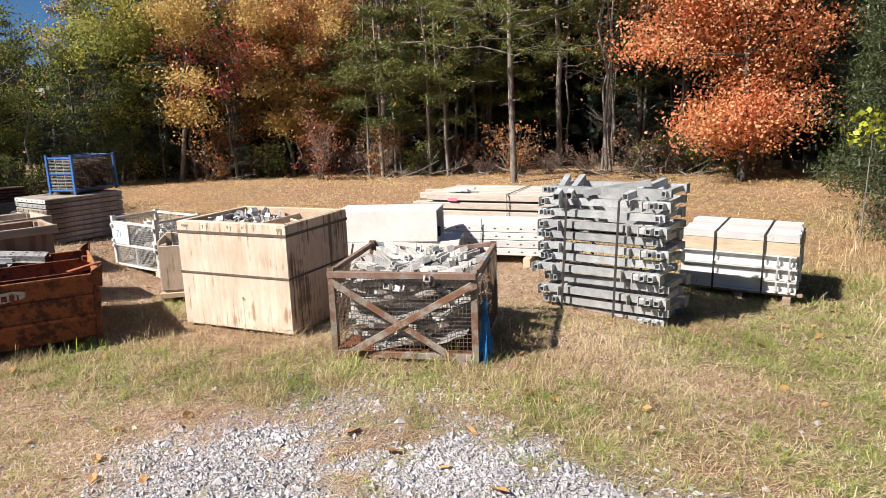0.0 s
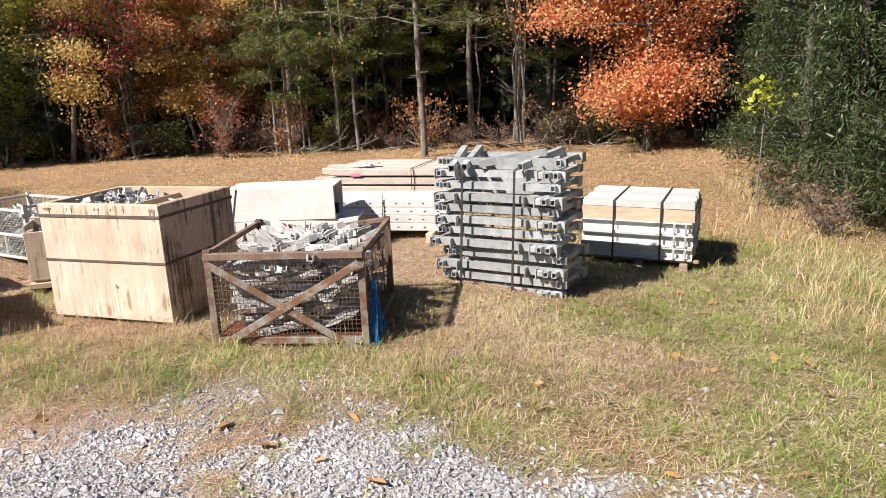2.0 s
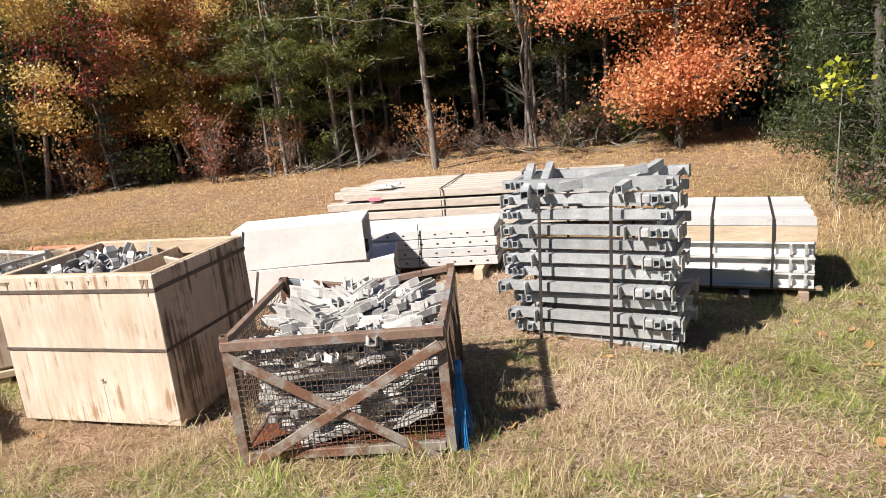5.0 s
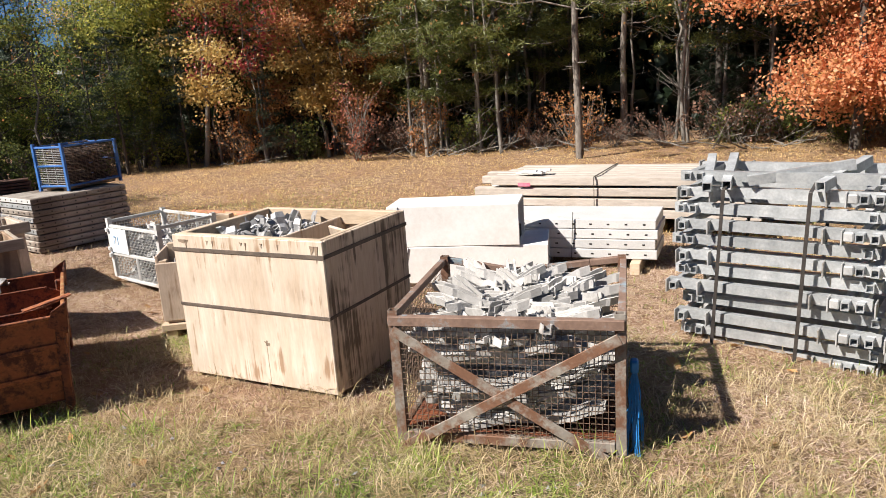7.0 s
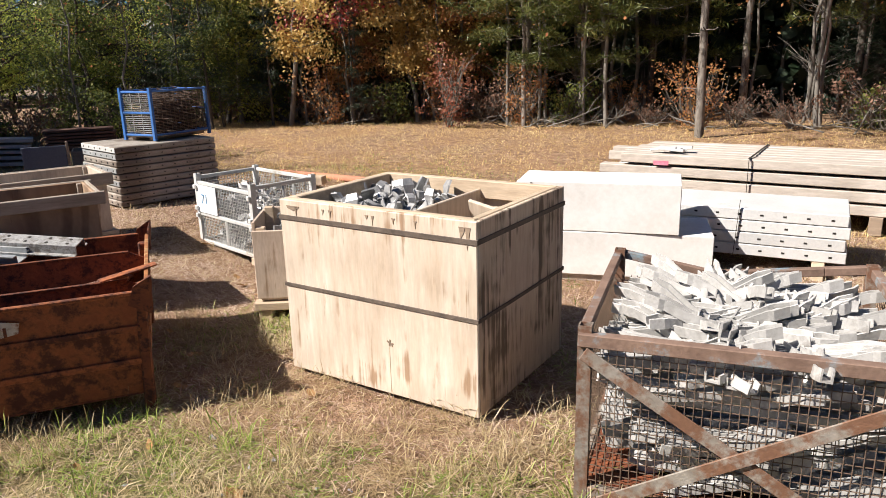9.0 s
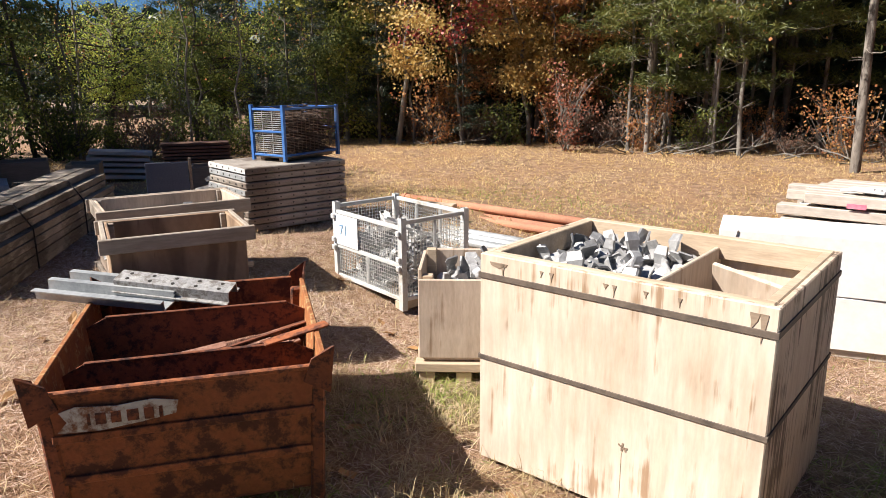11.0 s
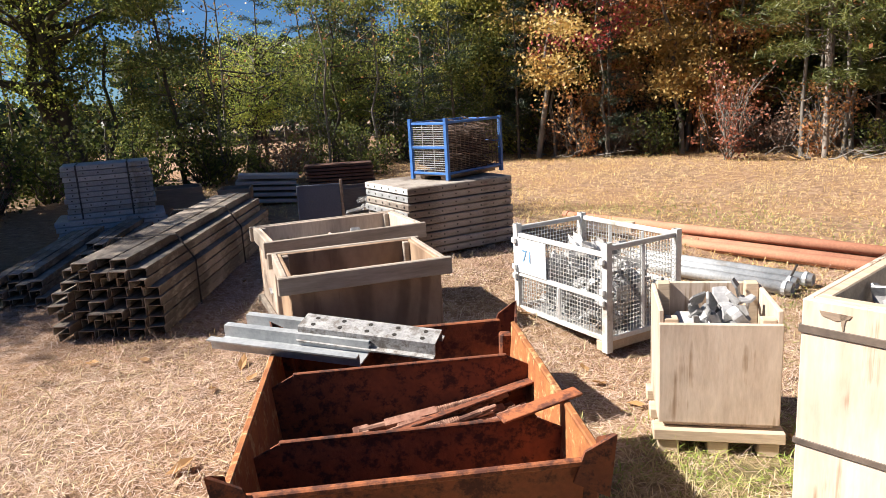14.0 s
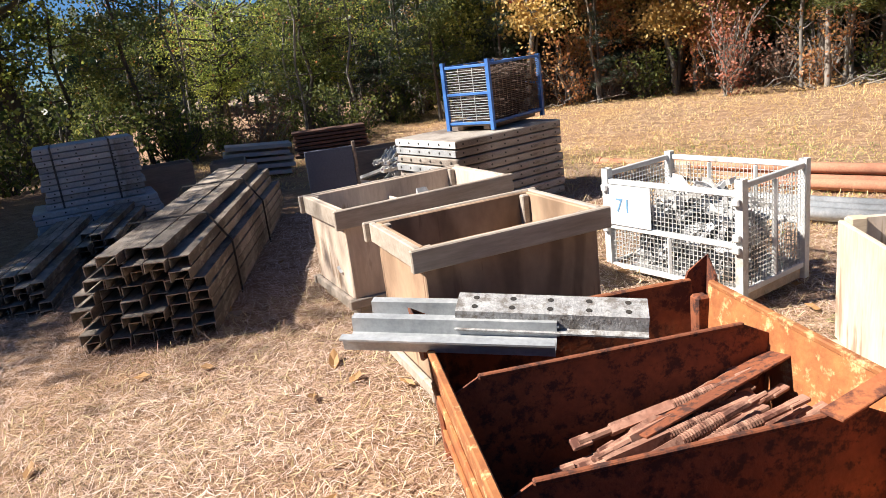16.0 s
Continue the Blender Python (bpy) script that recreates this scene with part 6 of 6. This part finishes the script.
plant([("stem", Geo().rod((0, 0, -0.05), (0.05, 0, 1.4), 0.012, 6, 0.004).mesh("stem", BARK_GREY), ""), ("crown", leafy("crown", np.random.default_rng(8).normal(size=(90, 3)) * np.array([0.17, 0.12, 0.11]) + np.array([0.03, 0, 1.42]), 0.085, LIME, np.random.default_rng(9)), "")], "sapling", "small sapling with lime yellow leaves", "sapling", 3.66, 11.1, 1.0, 10)
plant(REDBUSH, "red_shrub", "dusky red shrub at the edge of the wood", "shrub", -6.1, 16.1, 1.0)
for i in range(26):
    x = -14 + 17.5 * (i + R.random()) / 26
    y = 16.2 + R.uniform(-0.1, 1.2) + 0.9 * math.exp(-((x + 4.5) / 1.5) ** 2)
    k = R.choice((0, 1, 1, 1, 2))
    plant(SHRUBS[k], ("russet_shrub", "dry_bush", "green_bush")[k], ("russet shrub at the foot of the wood", "dry leafless bush at the foot of the wood", "low green bush at the foot of the wood")[k], "shrub", x, y, R.uniform(0.5, 1.0), None, "bushes along the wood")
for (x, y, k, s) in ((-12.9, 7.5, 2, 1.0), (-13.4, 8.4, 2, 1.1), (-12.0, 7.0, 1, 0.8), (-12.8, 9.6, 2, 1.0), (-13.4, 11.0, 2, 1.0), (-12.6, 12.2, 1, 1.0), (-11.6, 13.2, 2, 0.9), (-14.0, 6.8, 2, 1.2), (4.1, 9.9, 1, 0.6), (4.0, 11.3, 1, 0.6), (4.6, 8.7, 1, 0.6), (2.0, 17.0, 1, 1.0), (1.2, 16.8, 1, 1.1), (3.2, 16.6, 0, 0.7)):
    plant(SHRUBS[k], ("russet_shrub", "dry_bush", "green_bush")[k], ("russet bush beyond the stacks", "dry brush at the edge of the field", "round green bush beyond the stacks")[k], "shrub", x, y, s, None, "bushes round the yard")

for i in range(30):
    x = R.uniform(-11, 7)
    y = R.uniform(18.6, 24) + 0.02 * abs(x)
    plant(DARKS[i % 2], "young_forest_pine", "low dark pine in the understorey of the wood", "tree", x, y, R.uniform(0.3, 0.5), None, "young pines inside the wood")

for i in range(20):
    t = (i + R.random()) / 20
    x, y = -18.5 + 7.0 * t + jit(0.8), 5.5 + 10.8 * t + jit(0.7)
    plant(SHRUBS[2], "green_bush", "dark green bush in the thicket beyond the stacks", "shrub", x, y, R.uniform(0.5, 1.0), None, "bushes in the thicket")

for i in range(22):
    t = (i + R.random()) / 22
    x, y = -18.0 + 6.5 * t + jit(1.2), 6.5 + 9.5 * t + jit(0.9)
    if i % 3:
        plant(POLES[i % 3], "slender_tree", "slender grey trunk in the thicket beyond the stacks", "tree", x, y, R.uniform(0.6, 0.85), None, "slender trunks in the thicket")
    else:
        plant(GREENS[i % 2], "green_tree", "young tree with sunlit yellow-green leaves beyond the stacks", "tree", x, y, R.uniform(0.6, 0.8), None, "young trees in the thicket")
for i in range(34):
    a, d = radians(110 + 26 * (i + R.random()) / 34), R.uniform(15.5, 21)
    plant(DARKS[i % 2], "thicket_pine", "low dark pine closing the thicket beyond the stacks", "tree", d * math.cos(a) - 2, d * math.sin(a) + 2, R.uniform(0.32, 0.46), None, "low pines beyond the stacks")

# far woods, past counting; an unseen part behind the camera is added to block low sky
rng = np.random.default_rng(5)
n = 60000
th = rng.uniform(radians(25), radians(385), n)
rd = rng.uniform(27, 38, n)
fx, fy = rd * np.cos(th) - 2, rd * np.sin(th) + 2
top = np.where(th < radians(112), 9.5, np.where(th < radians(150), 4.0, np.where(th < radians(200), 1.8, 9.5)))
fz = rng.uniform(0.2, 1.0, n) * top * rng.uniform(0.75, 1.0, n)
solo("far_woods", leafy("far_woods", np.stack([fx, fy, fz], 1), 0.75, NEEDLES_DARK_SHADED, rng), None, "dark mass of distant woods, with an unseen part added to block low sky", "woods", "stuff")
# Dark leaf mass added to stand in for deep shade between the trunks.
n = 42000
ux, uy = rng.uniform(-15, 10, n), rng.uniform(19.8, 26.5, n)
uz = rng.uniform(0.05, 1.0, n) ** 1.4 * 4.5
solo("understorey", leafy("understorey", np.stack([ux, uy, uz], 1), 0.42, NEEDLES_DARK_SHADED, rng), None, "added dark leaf mass standing in for shade deep in the wood", "undergrowth", "stuff")
g = Geo()
for i in range(260):
    a, d = R.uniform(radians(28), radians(150)), R.uniform(18, 30)
    x, y = d * math.cos(a) - 2, d * math.sin(a) + 2
    if y < 17.2:
        continue
    g.rod((x, y, -0.1), (x + jit(0.2), y + jit(0.2), 6 if x > -12 else 3.5), R.uniform(0.03, 0.09), 6, 0.03, caps=False)
solo("far_trunks", g, BARK_DARK, "many thin dark trunks deep in the wood", "trunks", "stuff")


# ---- ground cover ----
def scatter(n, x0, x1, y0, y1, seed, keep):
    """Random spots in a rectangle that pass keep(x, y)."""
    rr = random.Random(seed)
    out = []
    for i in range(n):
        x, y = rr.uniform(x0, x1), rr.uniform(y0, y1)
        if rr.random() < keep(x, y):
            out.append((x, y, ground_z(x, y)))
    return np.array(out)


def blades(name, spots, length, width, upright, mat, label, seed):
    rng = np.random.default_rng(seed)
    n = len(spots)
    d = rng.normal(size=(n, 3))
    d[:, 2] = np.abs(d[:, 2]) * upright + 0.04
    d /= np.linalg.norm(d, axis=1, keepdims=True)
    L = length * rng.uniform(0.45, 1.25, (n, 1))
    side = np.cross(d, np.array([[0, 0, 1.0]])) + rng.normal(size=(n, 3)) * 0.15
    side /= np.linalg.norm(side, axis=1, keepdims=True) + 1e-9
    w = width * rng.uniform(0.6, 1.3, (n, 1))
    base = spots + np.array([[0, 0, 0.002]])
    mid = base + d * L * 0.6
    tip = base + d * L
    tip[:, 2] -= (L * 0.18)[:, 0] * min(1.0, upright)
    tip[:, 2] = np.maximum(tip[:, 2], spots[:, 2] + 0.004)
    co = np.stack([base - side * w, mid - side * w * 0.6, tip, mid + side * w * 0.7], 1).reshape(-1, 3)
    return solo(name, quads(name, co, n, mat), None, label, "grass", "stuff")


def clump(x, y):
    return smooth01(0.5 + 1.6 * noise.noise((x * 5, y * 5, 3.0)))


blades("green_grass", scatter(290000, -3.6, 5.0, 3.4, 9.5, 1, lambda x, y: green_mask(x, y) * (0.06 + 0.94 * clump(x, y) ** 1.5)), 0.085, 0.0032, 0.6, GRASS_GREEN, "green grass growing in tufts", 1)
blades("tall_grass", scatter(12000, -4.0, 1.6, 4.9, 8.2, 2, lambda x, y: (green_mask(x, y) > 0.5) * clump(x * 0.6, y * 0.6) ** 3), 0.19, 0.0036, 1.8, GRASS_GREEN, "tall grass tufts round the containers", 2)
blades("dry_grass", scatter(170000, -6.0, 5.0, 3.0, 10.0, 3, lambda x, y: (0.42 + 0.45 * smooth01(x + 0.3)) * (1 - gravel_mask(x, y))), 0.075, 0.0034, 0.5, GRASS_DRY, "short dry grass", 3)
blades("straw", scatter(310000, -7.5, 3.6, 2.6, 10.0, 4, lambda x, y: 0.3 + 0.7 * max(bare_mask(x, y), 0.5 * clump(x, y)) - 0.6 * gravel_mask(x, y)), 0.085, 0.0019, 0.16, STRAW, "cut pale straw lying on the ground", 4)
blades("dry_tufts", scatter(34000, -3.6, 1.2, 4.7, 6.6, 14, lambda x, y: (1 - gravel_mask(x, y)) * clump(x * 0.8 + 3, y * 0.8) ** 2), 0.15, 0.0026, 1.1, GRASS_DRY, "tufts of long dry grass before the containers", 14)
blades("field_grass", scatter(120000, -13.0, 5.0, 9.0, 18.0, 5, lambda x, y: 0.5 + 0.5 * clump(x * 0.4, y * 0.4)), 0.08, 0.005, 0.7, FIELD_GRASS, "tawny dry grass of the field", 5)
blades("field_green", scatter(40000, -10.0, 5.0, 8.0, 14.5, 6, lambda x, y: smooth01(noise.noise((x * 0.5, y * 0.9, 8.0)) * 2 + 0.35) * math.exp(-((y - 11.2) / 1.3) ** 2)), 0.07, 0.005, 0.9, GRASS_GREEN, "green growth in the field", 6)
blades("edge_grass", scatter(16000, 2.4, 6.0, 6.5, 13.0, 8, lambda x, y: math.exp(-((x - 3.7 - 0.1 * (y - 10)) / 0.5) ** 2)), 0.26, 0.004, 1.6, GRASS_DRY, "tall dry grass below the cedars", 8)

# gravel
spots = scatter(60000, -2.6, 3.4, 2.4, 5.5, 9, lambda x, y: gravel_mask(x, y) ** 1.3 + 0.02)
octa = np.array([(1, 0, 0), (0, 1, 0), (-1, 0, 0), (0, -1, 0), (0, 0, 1), (0, 0, -1)], float)
fo = np.array([(0, 1, 4), (1, 2, 4), (2, 3, 4), (3, 0, 4), (1, 0, 5), (2, 1, 5), (3, 2, 5), (0, 3, 5)])
rng = np.random.default_rng(9)
n = len(spots)
sz = rng.gamma(3.0, 0.0026, (n, 1, 1)) + 0.003
shape = octa[None] * sz * rng.uniform(0.55, 1.3, (n, 1, 3)) + rng.normal(size=(n, 6, 3)) * sz * 0.18
an = rng.uniform(0, 2 * np.pi, n)
rot = np.stack([np.stack([np.cos(an), -np.sin(an), 0 * an], 1), np.stack([np.sin(an), np.cos(an), 0 * an], 1), np.stack([0 * an, 0 * an, 1 + 0 * an], 1)], 1)
co = np.einsum("nij,nkj->nki", rot, shape) * np.array([1, 1, 0.7]) + spots[:, None, :] + np.array([0, 0, 0.004])
me = bpy.data.meshes.new("gravel")
me.from_pydata(co.reshape(-1, 3).tolist(), [], (fo[None] + 6 * np.arange(n)[:, None, None]).reshape(-1, 3).tolist())
me.materials.append(GRAVEL)
solo("gravel", me, None, "pale grey crushed stone", "gravel", "stuff")

# clods where wheels have turned the soil
SOIL = surface("red_brown_soil", (0.22, 0.12, 0.075), (0.36, 0.22, 0.15), (0.14, 0.07, 0.045), 14, rough=0.95, bump=0.8)
clod = bmesh.new()
bmesh.ops.create_icosphere(clod, subdivisions=2, radius=0.045)
for v in clod.verts:
    v.co *= 1 + 0.55 * noise.noise(v.co * 22)
    v.co.z *= 0.6
lump = bpy.data.meshes.new("soil_clod")
clod.to_mesh(lump)
clod.free()
lump.materials.append(SOIL)
for i in range(230):
    t = R.random()
    x, y = -7.4 + 1.4 * t + jit(0.25), 4.0 + 0.8 * t + jit(0.35)
    ob = tagged(new("soil_clod", lump), "clod of red-brown soil in a wheel rut", "soil", "clods in the wheel rut")
    ob.matrix_basis = pose(x, y, ground_z(x, y), jit(20), jit(20), jit(180)) @ Matrix.Scale(R.uniform(0.2, 0.75), 4)

# crumpled plastic by the low bundle
bg = bmesh.new()
bmesh.ops.create_icosphere(bg, subdivisions=3, radius=0.11)
for v in bg.verts:
    v.co *= 1 + 0.35 * noise.noise(v.co * 14) + 0.15 * noise.noise(v.co * 40)
    v.co.z *= 0.75
bm_bag = bpy.data.meshes.new("plastic_bag")
bg.to_mesh(bm_bag)
bg.free()
bm_bag.materials.append(BAG_WHITE)
solo("plastic_bag", bm_bag, None, "crumpled grey-white plastic bag lying by the channels", "bag").matrix_basis = at(-7.83, 5.64, 20, 0.07)

# fallen leaves
leaf_meshes = []
for k in range(3):
    g = Geo()
    w, L = (0.022, 0.03, 0.018)[k], (0.035, 0.045, 0.05)[k]
    g.add([(-L, 0, 0.004), (-L * 0.3, -w, 0.014), (L * 0.6, -w * 0.7, 0.008), (L, 0, 0.016), (L * 0.6, w * 0.7, 0.010), (-L * 0.3, w, 0.012), (0, 0, 0.003)], [(0, 1, 6), (1, 2, 6), (2, 3, 6), (3, 4, 6), (4, 5, 6), (5, 0, 6)])
    leaf_meshes.append(g.mesh("fallen_leaf", FALLEN))
for i in range(150):
    x, y = R.uniform(-6.5, 3.5), R.uniform(3.2, 8.5)
    ob = tagged(new("fallen_leaf", leaf_meshes[i % 3]), "curled brown leaf fallen on the grass", "leaf", "fallen leaves")
    ob.matrix_basis = pose(x, y, ground_z(x, y) + 0.012, jit(25), jit(25), jit(180)) @ Matrix.Scale(R.uniform(0.7, 1.3), 4)
# dead branches at the foot of the wood
for i in range(46):
    x, y = R.uniform(-10, 2), 15.8 + R.uniform(0, 1.2)
    b = thing("dead_branch", "bleached dead branch lying at the foot of the wood", "branch", at(x, y, R.uniform(0, 360)), "dead branches")
    g = Geo()
    p = limb(g, (0, 0, 0.03), (R.uniform(0.5, 1.3), jit(0.3), R.uniform(0.0, 0.5)), 0.014, 0.005, 5, 0.1, 4)
    part("stem", g, BARK_GREY, b)
    for w in range(3):
        g = Geo()
        limb(g, p[w + 1], p[w + 1] + Vector((R.uniform(0.1, 0.4), jit(0.25), R.uniform(0, 0.35))), 0.007, 0.002, 4, 0.1, 2)
        part("twig", g, BARK_GREY, b)
